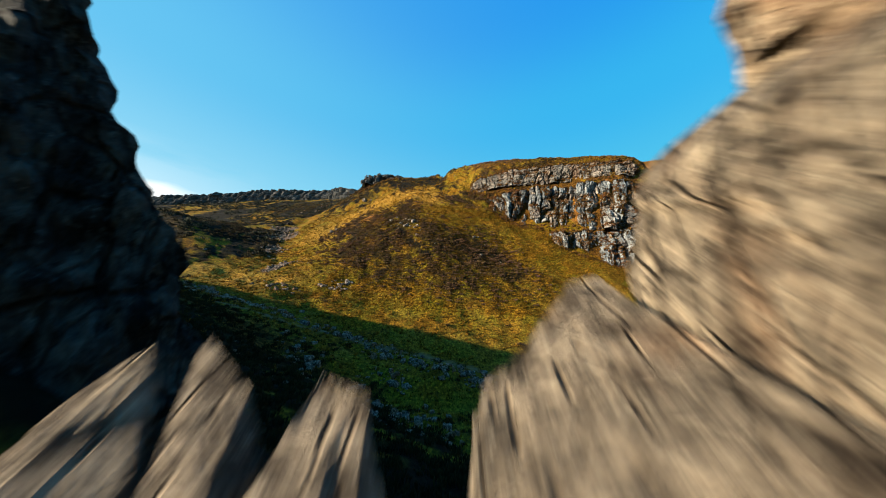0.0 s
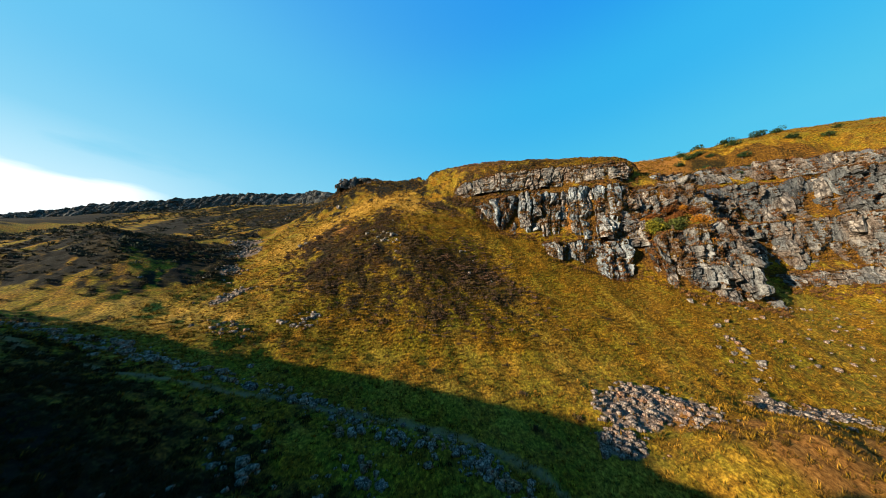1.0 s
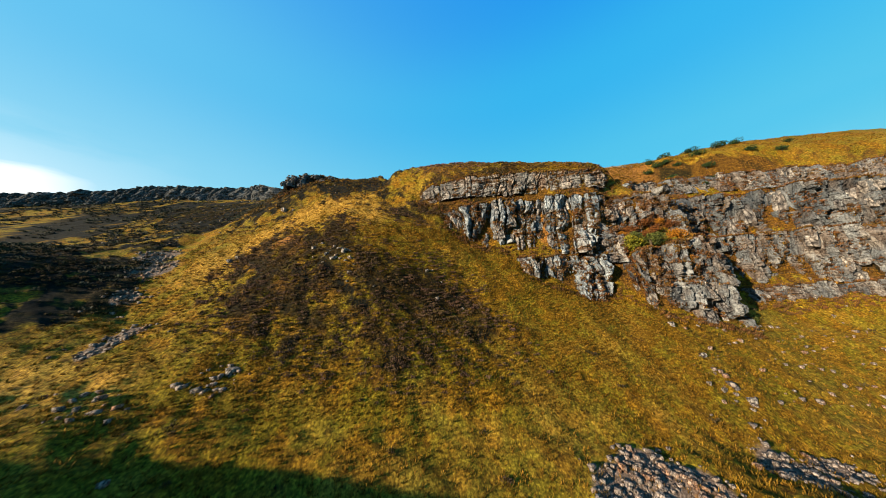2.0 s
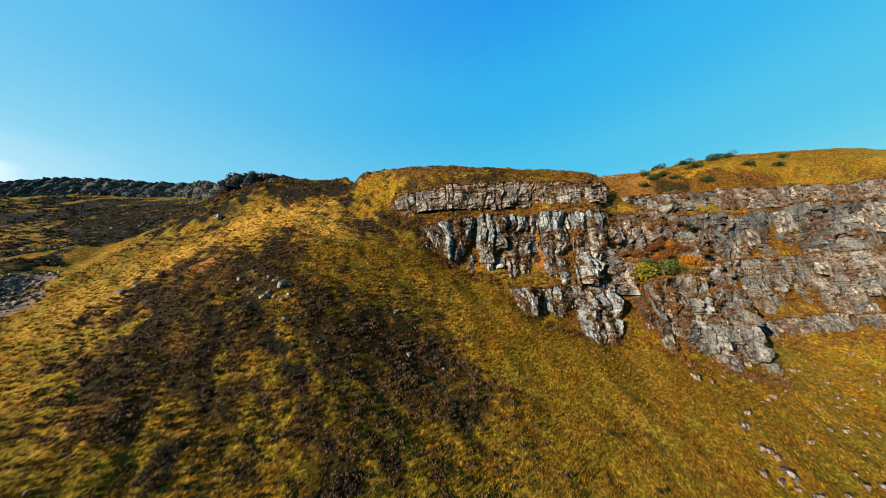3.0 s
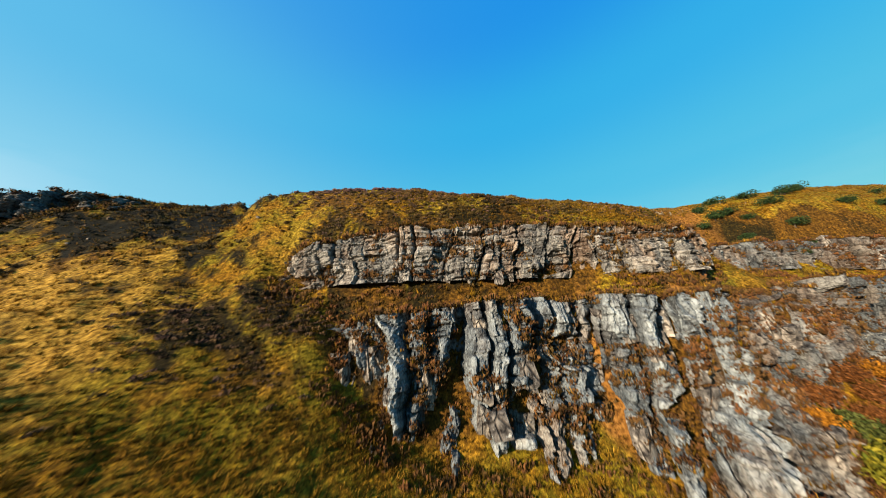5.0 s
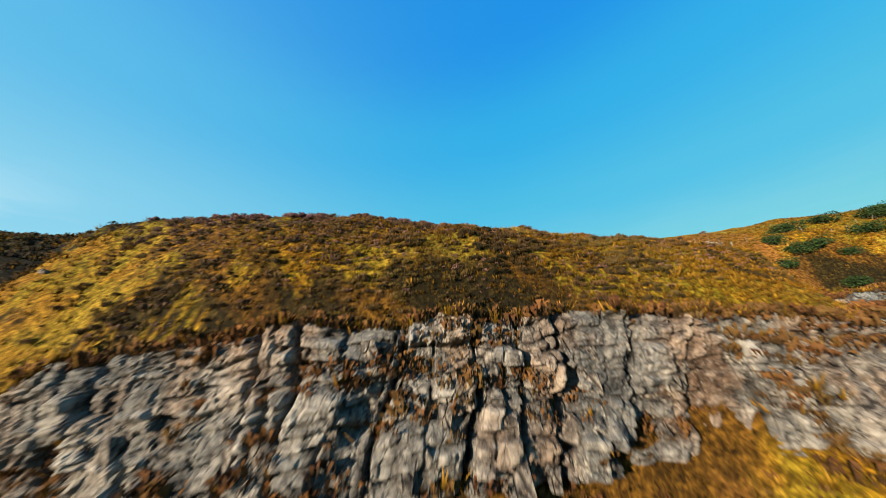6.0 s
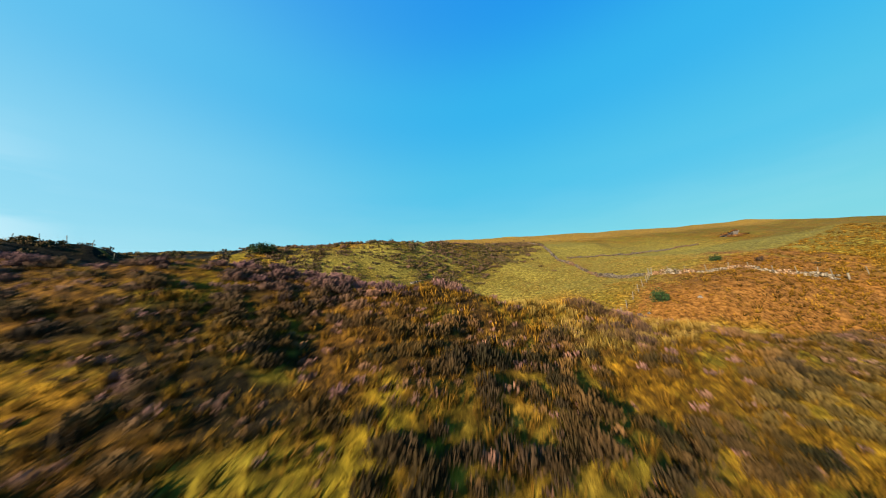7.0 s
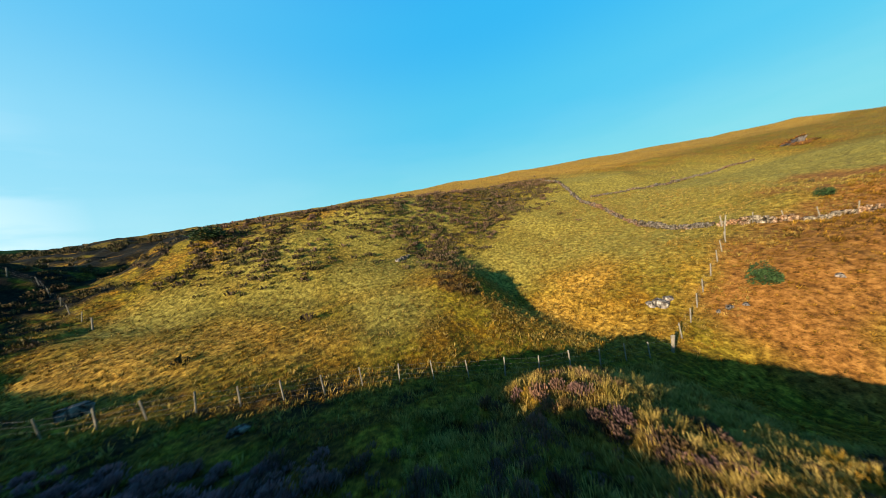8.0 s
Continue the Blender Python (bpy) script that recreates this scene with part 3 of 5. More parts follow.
def lumps(x, y):
    rough = 1 - 0.62 * np.clip((y - 112) / 14, 0, 1) * np.clip((x - 14) / 10, 0, 1)
    return 0.9 * fbm(x / 14, y / 14, 3, 3) + rough * (0.7 * fbm(x / 2.8, y / 2.4, 3, 8) + 0.3 * (1 - 2 * np.abs(fbm(x / 2.2, y / 2.2, 2, 15))))


def along(pts, s):
    """The points at the lengths s (array, 0..1) of a polyline, and its whole length."""
    p = np.array(pts, float)
    d = np.concatenate([[0], np.cumsum(np.linalg.norm(np.diff(p[:, :2], axis=0), axis=1))])
    return np.stack([np.interp(s * d[-1], d, p[:, k]) for k in range(3)], -1), d[-1]


def sheet(name, xs, ys, z):
    """A grid mesh from the lines xs, ys and the heights z."""
    n, m = len(xs), len(ys)
    x, y = np.meshgrid(xs, ys)
    me = bpy.data.meshes.new(name)
    co = np.stack([x, y, z], -1).reshape(-1, 3)
    a = (np.arange(m - 1)[:, None] * n + np.arange(n - 1)[None]).ravel()
    quads = np.stack([a, a + 1, a + n + 1, a + n], -1)
    fill(me, co, quads)
    return me


def fill(me, co, faces):
    """Fill a mesh quickly from arrays of corners and of equal-sided faces."""
    k = faces.shape[1]
    me.vertices.add(len(co))
    me.vertices.foreach_set("co", np.ascontiguousarray(co, np.float32).ravel())
    me.loops.add(faces.size)
    me.loops.foreach_set("vertex_index", np.ascontiguousarray(faces, np.int32).ravel())
    me.polygons.add(len(faces))
    me.polygons.foreach_set("loop_start", np.arange(0, faces.size, k, dtype=np.int32))
    me.update(calc_edges=True)
    me.validate()


def spread(lo, hi, near_lo, near_hi, cell):
    """Grid lines, close together between near_lo and near_hi and ever wider beyond."""
    out = list(np.arange(near_lo, near_hi + cell / 2, cell))
    gap, a, b = cell, out[0], out[-1]
    left, right = [], []
    while a > lo or b < hi:
        gap *= 1.12
        a, b = a - gap, b + gap
        if a > lo - gap:
            left.append(a)
        if b < hi + gap:
            right.append(b)
    return np.array(left[::-1] + out + right)


XS = spread(-2900, 2900, -112, 140, 0.66)
YS = spread(-2900, 2900, 4, 185, 0.6)
GX, GY = np.meshgrid(XS, YS)
GZ = height(GX, GY)


def blob(x, y, spots):
    """0..1 within soft round spots (x, y, radius)."""
    out = np.zeros_like(np.asarray(x, float))
    for sx, sy, r in spots:
        out = np.maximum(out, np.clip(1.5 - np.hypot(x - sx, y - sy) / r, 0, 1))
    return np.clip(out, 0, 1)


def within(x, y, corners, soft):
    """0..1 inside a patch of land with these corners, fading out over `soft` metres."""
    x, y = np.asarray(x, float), np.asarray(y, float)
    inside = np.zeros(x.shape, bool)
    d = np.full(x.shape, 1e9)
    for (ax, ay), (bx, by) in zip(corners, corners[1:] + corners[:1]):
        cross = ((ay > y) != (by > y)) & (x < (bx - ax) * (y - ay) / (by - ay + 1e-9) + ax)
        inside ^= cross
        k = np.clip(((x - ax) * (bx - ax) + (y - ay) * (by - ay)) / ((bx - ax) ** 2 + (by - ay) ** 2), 0, 1)
        d = np.minimum(d, np.hypot(x - ax - k * (bx - ax), y - ay - k * (by - ay)))
    return np.clip(0.5 + np.where(inside, d, -d) / soft, 0, 1)


# where heather grows: round the gap, on the hill, on the banks beyond it
# the spots round the gap also darken its shaded bank
HEATHER = [(-14, 12, 14), (-6, 10, 8), (-8, 16, 9), (-16, 20, 10), (-4, 24, 8), (-20, 30, 14), (-10, 22, 12), (-45, 35, 16), (2, 16, 10), (-30, 25, 18), (-60, 20, 30)]
HEATHER += [(30, 110, 6), (40, 106, 6), (20, 112, 8), (28, 112, 12), (42, 105, 8), (50, 113, 9), (22, 126, 11), (6, 140, 14), (40, 119, 11), (57, 119.5, 3), (54, 117, 4), (-18, 133, 13), (-4, 132, 8), (-10, 146, 18), (-40, 150, 24)]
HEATHER += [(28, 160, 6), (36, 158.5, 6), (47, 159.5, 7), (57, 161.5, 8), (70, 165, 9), (82, 171, 9), (62, 154, 4.5), (71.5, 158, 5), (58.5, 139.4, 3), (-20, 190, 30), (20, 182, 24), (48, 176, 18), (4, 160, 16), (-10, 164, 14), (-20, 158, 18), (95, 172, 7)]
# the heathery slope below the ridge, and the dark moor with its knolls
BROWN_SLOPE = [(-40, 109), (-30, 106), (-14, 106), (-9, 98), (-7, 91), (1, 90), (10, 91), (18, 87), (24, 81), (25, 72), (14, 66), (-14, 68), (-30, 78), (-43, 95)]
DARK_MOOR = [(-61, 76), (-70, 72), (-110, 72), (-300, 60), (-300, 222), (-150, 228), (-80, 206), (-52, 172), (-46, 150), (-62, 140), (-72, 126), (-66, 112), (-60, 96)]
BANK = [(27, 154), (24, 162), (31, 168), (48, 163.4), (74, 172), (100, 185), (112, 182), (99.4, 165), (82, 157.7), (68, 151.7), (61, 144), (57, 147), (48.4, 155), (42.4, 150)]
SCREE = [(29, 50.5, 4), (34, 52, 4), (37, 50, 4), (24, 45, 2.5), (56, 52, 4), (63, 52, 3), (-64, 106, 5), (-70, 115, 5), (-60, 94, 2.5), (-47.5, 80, 2.5), (-48, 75, 2)]
HOLLOW = [(-16, 128), (-2, 124), (8, 116), (13, 109), (19, 104), (14, 99), (2, 101), (-6, 110), (-14, 118)]
LAWN = [(40, 156, 7), (52, 158, 7), (64, 162, 7), (90, 146, 20), (110, 146, 20), (140, 140, 24), (80, 138, 10), (60, 150, 6), (50, 147, 6), (40, 146, 6), (50, 138, 5), (28, 149, 6), (70, 146, 7), (110, 165, 16), (120, 131, 14)]
BRACKEN = [(80, 121, 7), (88, 119, 9), (96, 118, 8), (100, 114, 12), (48, 94, 3), (60, 90.5, 3), (40, 40, 6), (50, 41, 6), (36, 46, 3), (-30, 104, 4), (104, 128, 4), (112, 124, 8)]
STRAW_BANDS = [(36, 140, 5), (31, 139, 5), (43, 136.6, 4), (26, 140, 5), (66, 133, 4), (68, 128, 4), (74, 135, 4), (55, 117.4, 3), (58, 117.5, 3), (53, 113.5, 3)]
# pale gold grass along the ridge
GOLD = [(-45, 104, 7), (-38, 112, 8), (-30, 118, 8), (-22, 118, 9), (-12, 114, 9), (-6, 108, 7), (-62, 69, 5), (-50, 68, 5), (-40, 66, 4)]


def cover_at(x, y):
    z = height(x, y)
    u, v = 0.94 * x + 0.34 * y + 0.6 * z, 0.94 * y - 0.34 * x - 0.45 * z
    wob = 0.5 * fbm(u / 9, v / 9, 4, 21)
    jx, jy = x + 7 * fbm(u / 11, v / 11, 4, 23), y + 7 * fbm(u / 11, v / 11, 4, 24)
    broken = 0.9 * within(jx, jy, BROWN_SLOPE, 12) * np.clip(0.62 + (y - 66) / 40, 0.55, 1) + 0.95 * within(jx, jy, DARK_MOOR, 5) * (1 - 0.6 * np.clip(6 * fbm(u / 30, v / 16, 3, 31) - 0.7, 0, 1)) + 0.6 * within(jx, jy, HOLLOW, 4)
    red = np.clip(np.maximum(blob(x, y, HEATHER) * np.where((x > 10) & (y > 98) & (y < 126), 0.62, 0.9), broken) + wob * 0.8 + 0.5 * fbm(u / 2.6, v / 2.6, 3, 27) + 0.8 * fbm(u / 1.3, v / 1.3, 3, 28), 0, 1)
    green = np.clip(blob(x, y, LAWN) * 1.1 - 0.9 * blob(x, y, STRAW_BANDS) + wob * 0.7, 0, 1)
    blue = np.clip(blob(x, y, SCREE) * 0.9 + wob * 0.6, 0, 1)
    return red, green, blue


def darkness(x, y):
    """Old dark heather 1, young golden-brown heather 0."""
    z = height(x, y)
    u, v = 0.94 * x + 0.34 * y + 0.6 * z, 0.94 * y - 0.34 * x - 0.45 * z
    jx, jy = x + 5 * fbm(u / 9, v / 9, 3, 25), y + 5 * fbm(u / 9, v / 9, 3, 26)
    # the term below y 40 puts the bank's shade into its colour
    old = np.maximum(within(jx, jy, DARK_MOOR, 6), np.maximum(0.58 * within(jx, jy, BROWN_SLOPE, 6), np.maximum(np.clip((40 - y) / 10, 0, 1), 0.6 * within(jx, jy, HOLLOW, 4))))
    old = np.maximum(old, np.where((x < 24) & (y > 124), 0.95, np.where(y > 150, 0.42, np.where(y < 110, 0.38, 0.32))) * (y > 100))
    return np.clip(old + 0.9 * fbm(u / 4, v / 4, 4, 88), 0, 1)


ground = new("ground", sheet("ground", XS, YS, GZ))
ground.data.materials.append(TURF)
ground.data.polygons.foreach_set("use_smooth", np.ones(len(ground.data.polygons), bool))
red, green, blue = cover_at(GX, GY)
rise = np.hypot(np.gradient(GZ, axis=1) / np.gradient(XS)[None, :], np.gradient(GZ, axis=0) / np.gradient(YS)[:, None])
crags = (GX > 14) & (GY > 74) & (GY < 108)
red = np.where(crags, np.clip(red + 0.6 * (rise - 1.5), 0, 1), red * (1 - 0.7 * np.clip((GY - 144) / 6, 0, 1) * (GX > 22)))
tint = ground.data.color_attributes.new("cover", "FLOAT_COLOR", "POINT")
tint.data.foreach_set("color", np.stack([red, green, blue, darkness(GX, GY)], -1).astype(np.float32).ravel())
TRACK = [(-60, 47), (-48, 44), (-38, 44), (-30.8, 46), (-21.3, 49.7), (-13.4, 49.4), (-5.7, 48.9), (1.6, 48), (8.3, 45.4), (12.6, 43.3), (15, 40.2), (15, 35), (15, 30), (16, 24), (20, 15)]
track, _ = along([(x, y, 0) for x, y in TRACK], np.linspace(0, 1, 160))
worn = np.zeros_like(GX)
near = (GX > -70) & (GX < 40) & (GY > 5) & (GY < 75)
far_off = np.min(np.hypot(GX[near][:, None] - track[None, :, 0], GY[near][:, None] - track[None, :, 1]), axis=1)
worn[near] = np.clip(1.6 - far_off / 0.42, 0, 1)
bare = ground.data.color_attributes.new("bare", "FLOAT_COLOR", "POINT")
bare.data.foreach_set("color", np.stack([np.clip(0.25 * rise - 1.5 + 0.5 * fbm(GX / 4, GY / 4, 3, 77), 0, 1), worn, np.clip(blob(GX, GY, BRACKEN) * 0.9 + 0.6 * fbm(GX / 6, GY / 6, 3, 41), 0, 1), np.clip(np.maximum(np.maximum(blob(GX, GY, GOLD), 0.8 * blob(GX, GY, STRAW_BANDS)), np.clip((GY - 172) / 20, 0, 0.8) * (GX > 50)) + 0.5 * fbm(GX / 5, GY / 5, 3, 43), 0, 1)], -1).astype(np.float32).ravel())
tagged(ground, "rough moorland of straw-coloured grass, heather and scree", "ground", kind="structure")


# ---- crags ----
def part(name, me, material, parent, label="", m=None):
    """A mesh as one part of a thing, or of a part."""
    ob = new(name, me)
    if material and not me.materials:
        me.materials.append(material)
    ob.parent = parent
    if m is not None:
        ob.matrix_basis = m
    return tagged(ob, label)


def hull(name, points, material):
    """The convex body round some points, flat-sided like broken stone."""
    bm = bmesh.new()
    for p in points:
        bm.verts.new(p)
    out = bmesh.ops.convex_hull(bm, input=bm.verts)
    loose = [v for v in bm.verts if not v.link_faces]
    bmesh.ops.delete(bm, geom=loose, context="VERTS")
    bmesh.ops.recalc_face_normals(bm, faces=bm.faces)
    me = bpy.data.meshes.new(name)
    bm.to_mesh(me)
    bm.free()
    me.materials.append(material)
    return me


def stone_points(rng, sx, sy, sz, n=16):
    """Points for a broken stone of that size, boxy with chipped corners."""
    out = []
    for _ in range(n):
        v = np.array([rng.choice((-1, 1)) * rng.uniform(0.55, 1) for _ in range(3)])
        v[rng.randrange(3)] *= rng.uniform(0.3, 1)
        out.append((v[0] * sx / 2, v[1] * sy / 2, v[2] * sz / 2))
    return out


BLOCKS = []
block_rng = random.Random(5)
for _ in range(14):
    BLOCKS.append(hull("rock_block", stone_points(block_rng, 1, 0.9, block_rng.uniform(1.3, 2.2), 18), ROCK))
STONES = []
for _ in range(10):
    STONES.append(hull("boulder", stone_points(block_rng, 1, block_rng.uniform(0.6, 0.9), block_rng.uniform(0.5, 0.8), 20), ROCK))


def cells(u, v, seed):
    """Irregular cells one unit wide: a number of -0.5..0.5 for each, and how far a place is from the nearest joint."""
    i, j = np.floor(u).astype(np.int64), np.floor(v).astype(np.int64)
    best = np.full(u.shape, 9.0)
    second = np.full(u.shape, 9.0)
    own = np.zeros(u.shape)
    for di in (-1, 0, 1):
        for dj in (-1, 0, 1):
            h = ((i + di) * 374761393 + (j + dj) * 668265263 + seed * 974711) & 0xFFFFFFFF
            h = ((h ^ (h >> 13)) * 1274126177) & 0xFFFFFFFF
            a, b, c = (h & 0x3FF) / 1023, ((h >> 10) & 0x3FF) / 1023, ((h >> 20) & 0x3FF) / 1023
            d = np.hypot(i + di + 0.1 + 0.8 * a - u, j + dj + 0.1 + 0.8 * b - v)
            closer = d < best
            second = np.where(closer, best, np.minimum(second, d))
            own = np.where(closer, c - 0.5, own)
            best = np.where(closer, d, best)
    return own, second - best


def chance(i, j, seed):
    """A number of 0..1 for each pair of whole numbers."""
    h = (i * 374761393 + j * 668265263 + seed * 974711) & 0xFFFFFFFF
    h = ((h ^ (h >> 13)) * 1274126177) & 0xFFFFFFFF
    return ((h ^ (h >> 16)) & 0xFFFF) / 65535


def split(u, row, seed):
    """Uneven pieces about one unit long: each place's piece, and how far it lies from the piece's two ends."""
    i = np.floor(u).astype(np.int64)
    lo = i + 0.75 * (chance(i, row, seed) - 0.5)
    hi = i + 1 + 0.75 * (chance(i + 1, row, seed) - 0.5)
    k = np.where(u < lo, i - 1, np.where(u >= hi, i + 1, i))
    lo = k + 0.75 * (chance(k, row, seed) - 0.5)
    hi = k + 1 + 0.75 * (chance(k + 1, row, seed) - 0.5)
    return k, u - lo, hi - u


def joints(u, v, wide, tall, seed):
    """Jointed rock: columns cut into blocks. Gives each block's number, its step, its slanting face, and the nearest joint in metres."""
    col, ul, ur = split(u / wide, 0, seed)
    row, vl, vr = split(v / tall + 7.3 * chance(col, 1, seed), col, seed + 1)
    jog = chance(col, row, seed + 2) - 0.5
    yaw, nod = chance(col, row, seed + 3) - 0.5, chance(col, row, seed + 4) - 0.5
    slant = yaw * (ul - ur) * wide + 0.7 * nod * (vl - vr) * tall
    return chance(col, 3, seed + 5) - 0.5, jog, slant, np.minimum(ul, ur) * wide, np.minimum(vl, vr) * tall


GREEN = []


def crag(label, foot, rim, seed, relief=1.0, wide=1.3, blocks=60, bite=1.6, material=None, cell=0.21, proud=1.0, size=1.0, green=4.0, kick=0.9, ragged=1.0, low=0.3, beds=0.0, slope=1.0, bushy=0.2):
    """A rock face between its foot and its rim: buttresses, jointed columns and cracks, with loose blocks on it."""
    rng = random.Random(seed)
    _, length = along(foot, np.array([0.0]))
    n = int(length / cell)
    s = np.linspace(0, 1, n)
    a, _ = along(foot, s)
    b, _ = along(rim, s)
    tall = float(np.mean(b[:, 2] - a[:, 2]))
    m = max(8, int(tall * (0.9 + low) / cell))
    tang = np.gradient(a[:, :2] * 0.5 + b[:, :2] * 0.5, axis=0)
    tang /= np.linalg.norm(tang, axis=1)[:, None] + 1e-9
    out = np.stack([tang[:, 1], -tang[:, 0]], -1)
    v = np.linspace(-low, 1.0, m)
    U, V = np.meshgrid(s * length, v)
    H = (b[:, 2] - a[:, 2])[None, :]
    Z = V * H
    # buttresses, tall columns with open clefts between them, blocks on the columns
    warp = 0.9 * value_noise(U / 3.1, Z / 2.7, seed) + 0.3 * value_noise(U / 0.9, Z / 0.9, seed + 3)
    lean = 0.25 * slope * Z * value_noise(U / 13, Z * 0, seed + 9)
    butt_jog, butt_joint = cells((U + 1.2 * warp + lean) / (7.5 * wide), Z / 40, seed + 90)
    w = U + 0.55 * warp + lean
    col, col_jog, slant, col_side, col_end = joints(w, Z + 0.5 * warp, 2.2 * wide * size, (4.6 - 2.2 * beds) * size, seed)
    _, mid_jog, mid_slant, mid_side, mid_end = joints(w + 0.25 * warp, Z + 0.3 * warp, 0.95 * wide * size, 1.35 * size, seed + 50)
    _, bit_jog, _, bit_side, bit_end = joints(w + 0.4 * warp, Z + 0.15 * warp, 0.45 * wide * size, (0.62 - 0.24 * beds) * size, seed + 51)
    depth = bite * (1.5 * butt_jog - 1.2 * np.exp(-(butt_joint / 0.12) ** 2) + 0.6 * fbm(U / 8, Z / 16, 3, seed + 20))
    depth = depth + 1.5 * (1 - 0.65 * beds) * col + 1.0 * col_jog + 0.3 * slant - 1.5 * np.exp(-(col_side / (0.24 * size)) ** 2) - 0.5 * np.exp(-(col_end / 0.13) ** 2)
    depth = depth + 0.75 * mid_jog + 0.3 * mid_slant - 0.4 * np.exp(-(np.minimum(mid_side, mid_end) / 0.1) ** 2)
    depth = depth + 0.32 * bit_jog - 0.16 * np.exp(-(np.minimum(bit_side, bit_end) / 0.06) ** 2)
    jog = col + 0.5 * col_jog
    depth = depth + 0.12 * fbm(U / 0.5, Z / 0.5, 3, seed + 12)
    # ledges: the face leans back in steps
    depth = depth + 0.8 * value_noise(U / 7, Z / 2.2, seed + 33) * np.clip(value_noise(U / 12, Z / 9, seed + 35) + 0.3, 0, 1)
    depth = np.clip(depth * relief, -2.2 - proud, 2.6) + proud
    # hollows and ledges that hold plants
    held = np.maximum(fbm(U / 4, Z / 8, 3, seed + 60), 1.1 * fbm((U + 2 * warp) / 7, (Z + warp) / 2.0, 3, seed + 61)) + 0.14 * (depth - proud < -0.4 * relief) - bushy
    depth = depth - 0.7 * relief * np.clip(held / 0.12, 0, 1)
    # ends run into the hill, and the top is ragged
    fade = np.clip((np.minimum(U, length - U) + 3.0 * fbm(U / 3, Z / 2.5, 3, seed + 44)) / 2.2, 0, 1)
    depth = depth - 3.0 * np.clip(fbm(U / 4, Z * 0 + 3.3, 3, seed + 45) + 0.1, 0, 1) * np.clip(1 - V / 0.4, 0, 1)
    depth = depth - kick * np.clip(-V / 0.25, 0, 1)
    depth = depth * fade - 2.0 * (1 - fade)
    rag = ragged * (0.9 * fbm(U / 4, Z * 0, 3, seed + 71) + 0.8 * butt_jog + 0.7 * jog) * np.clip((V - 0.55) / 0.45, 0, 1)
    x = a[None, :, 0] * (1 - V) + b[None, :, 0] * V + out[None, :, 0] * depth
    y = a[None, :, 1] * (1 - V) + b[None, :, 1] * V + out[None, :, 1] * depth
    z = a[None, :, 2] + Z + rag
    # the top folds back into the turf
    back = []
    for d, f in ((0.35, 0.25), (0.9, 0.7), (1.8, 1.0), (3.2, 1.0)):
        bx, by = x[-1] - out[:, 0] * (d + depth[-1]), y[-1] - out[:, 1] * (d + depth[-1])
        turf = height(bx, by)
        back.append((bx, by, np.minimum(z[-1] + 0.1, z[-1] * (1 - f) + (turf + 0.1 - 0.9 * f * f) * f)))
    x, y, z = (np.vstack([g, *[q[i][None] for q in back]]) for i, g in enumerate((x, y, z)))
    me = bpy.data.meshes.new("crag")
    n, rows = x.shape[1], x.shape[0]
    i = (np.arange(rows - 1)[:, None] * n + np.arange(n - 1)[None]).ravel()
    fill(me, np.stack([x, y, z], -1).reshape(-1, 3), np.stack([i, i + 1, i + n + 1, i + n], -1))
    me.materials.append(material or FACE)
    me.polygons.foreach_set("use_smooth", np.zeros(len(me.polygons), bool))
    tints = np.zeros((rows, n, 4))
    tints[..., 3] = 1
    tints[:m, :, 0] = 0.5 + 0.3 * col + 0.3 * col_jog + 0.4 * mid_jog + 0.3 * bit_jog
    tints[:m, :, 1] = 0.5 + fbm(U / 6, Z / 10, 3, seed + 81)
    # blue: how far the cleft's painted shade darkens each place
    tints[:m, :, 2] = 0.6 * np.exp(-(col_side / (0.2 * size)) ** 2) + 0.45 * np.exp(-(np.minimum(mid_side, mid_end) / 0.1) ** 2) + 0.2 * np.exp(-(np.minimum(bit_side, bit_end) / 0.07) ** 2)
    tints[m:, :, :3] = tints[m - 1, :, :3]
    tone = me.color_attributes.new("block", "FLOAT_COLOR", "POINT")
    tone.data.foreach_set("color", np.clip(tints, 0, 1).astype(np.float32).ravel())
    ob = tagged(new("crag", me), label, "crag")
    for _ in range(blocks):
        c, r = rng.randrange(4, n - 4), rng.randrange(1, int(m * 0.85))
        big = size * rng.uniform(0.7, 2.0)
        turn = math.degrees(math.atan2(out[c, 1], out[c, 0])) - 90
        here = pose(x[r, c] - out[c, 0] * 0.36 * big, y[r, c] - out[c, 1] * 0.36 * big, z[r, c], rng.uniform(-9, 9), rng.uniform(-9, 9), turn + rng.uniform(-25, 25))
        part("rock_block", rng.choice(BLOCKS), None, ob, m=here @ Matrix.Diagonal((big, big * rng.uniform(0.8, 1.2), big * rng.uniform(0.7, 1.2), 1)))
    # plants in the gullies and on the ledges, thick along the rim and at the foot
    for _ in range(int(length * tall * green * 0.55)):
        c, q = rng.randrange(2, n - 2), rng.randrange(2, m)
        if held[q, c] > 0:
            GREEN.append((x[q, c] + out[c, 0] * 0.05, y[q, c] + out[c, 1] * 0.05, z[q, c] - 0.15, rng.random() ** 1.4))
    if green:
        for _ in range(int(length * 8)):
            c = rng.randrange(1, n - 1)
            d = rng.choice((rng.uniform(-0.2, 0.5), rng.uniform(0, 2.4)))
            px, py = x[m - 1, c] - out[c, 0] * d, y[m - 1, c] - out[c, 1] * d
            if fbm(np.float64(px / 3), np.float64(py / 3), 2, 5) > -0.3:
                GREEN.append((px, py, z[m - 1, c] - 0.1 - 0.12 * d, rng.random() ** 0.5))
            px, py = a[c, 0] + out[c, 0] * rng.uniform(-0.5, 2.2), a[c, 1] + out[c, 1] * rng.uniform(-0.5, 2.2)
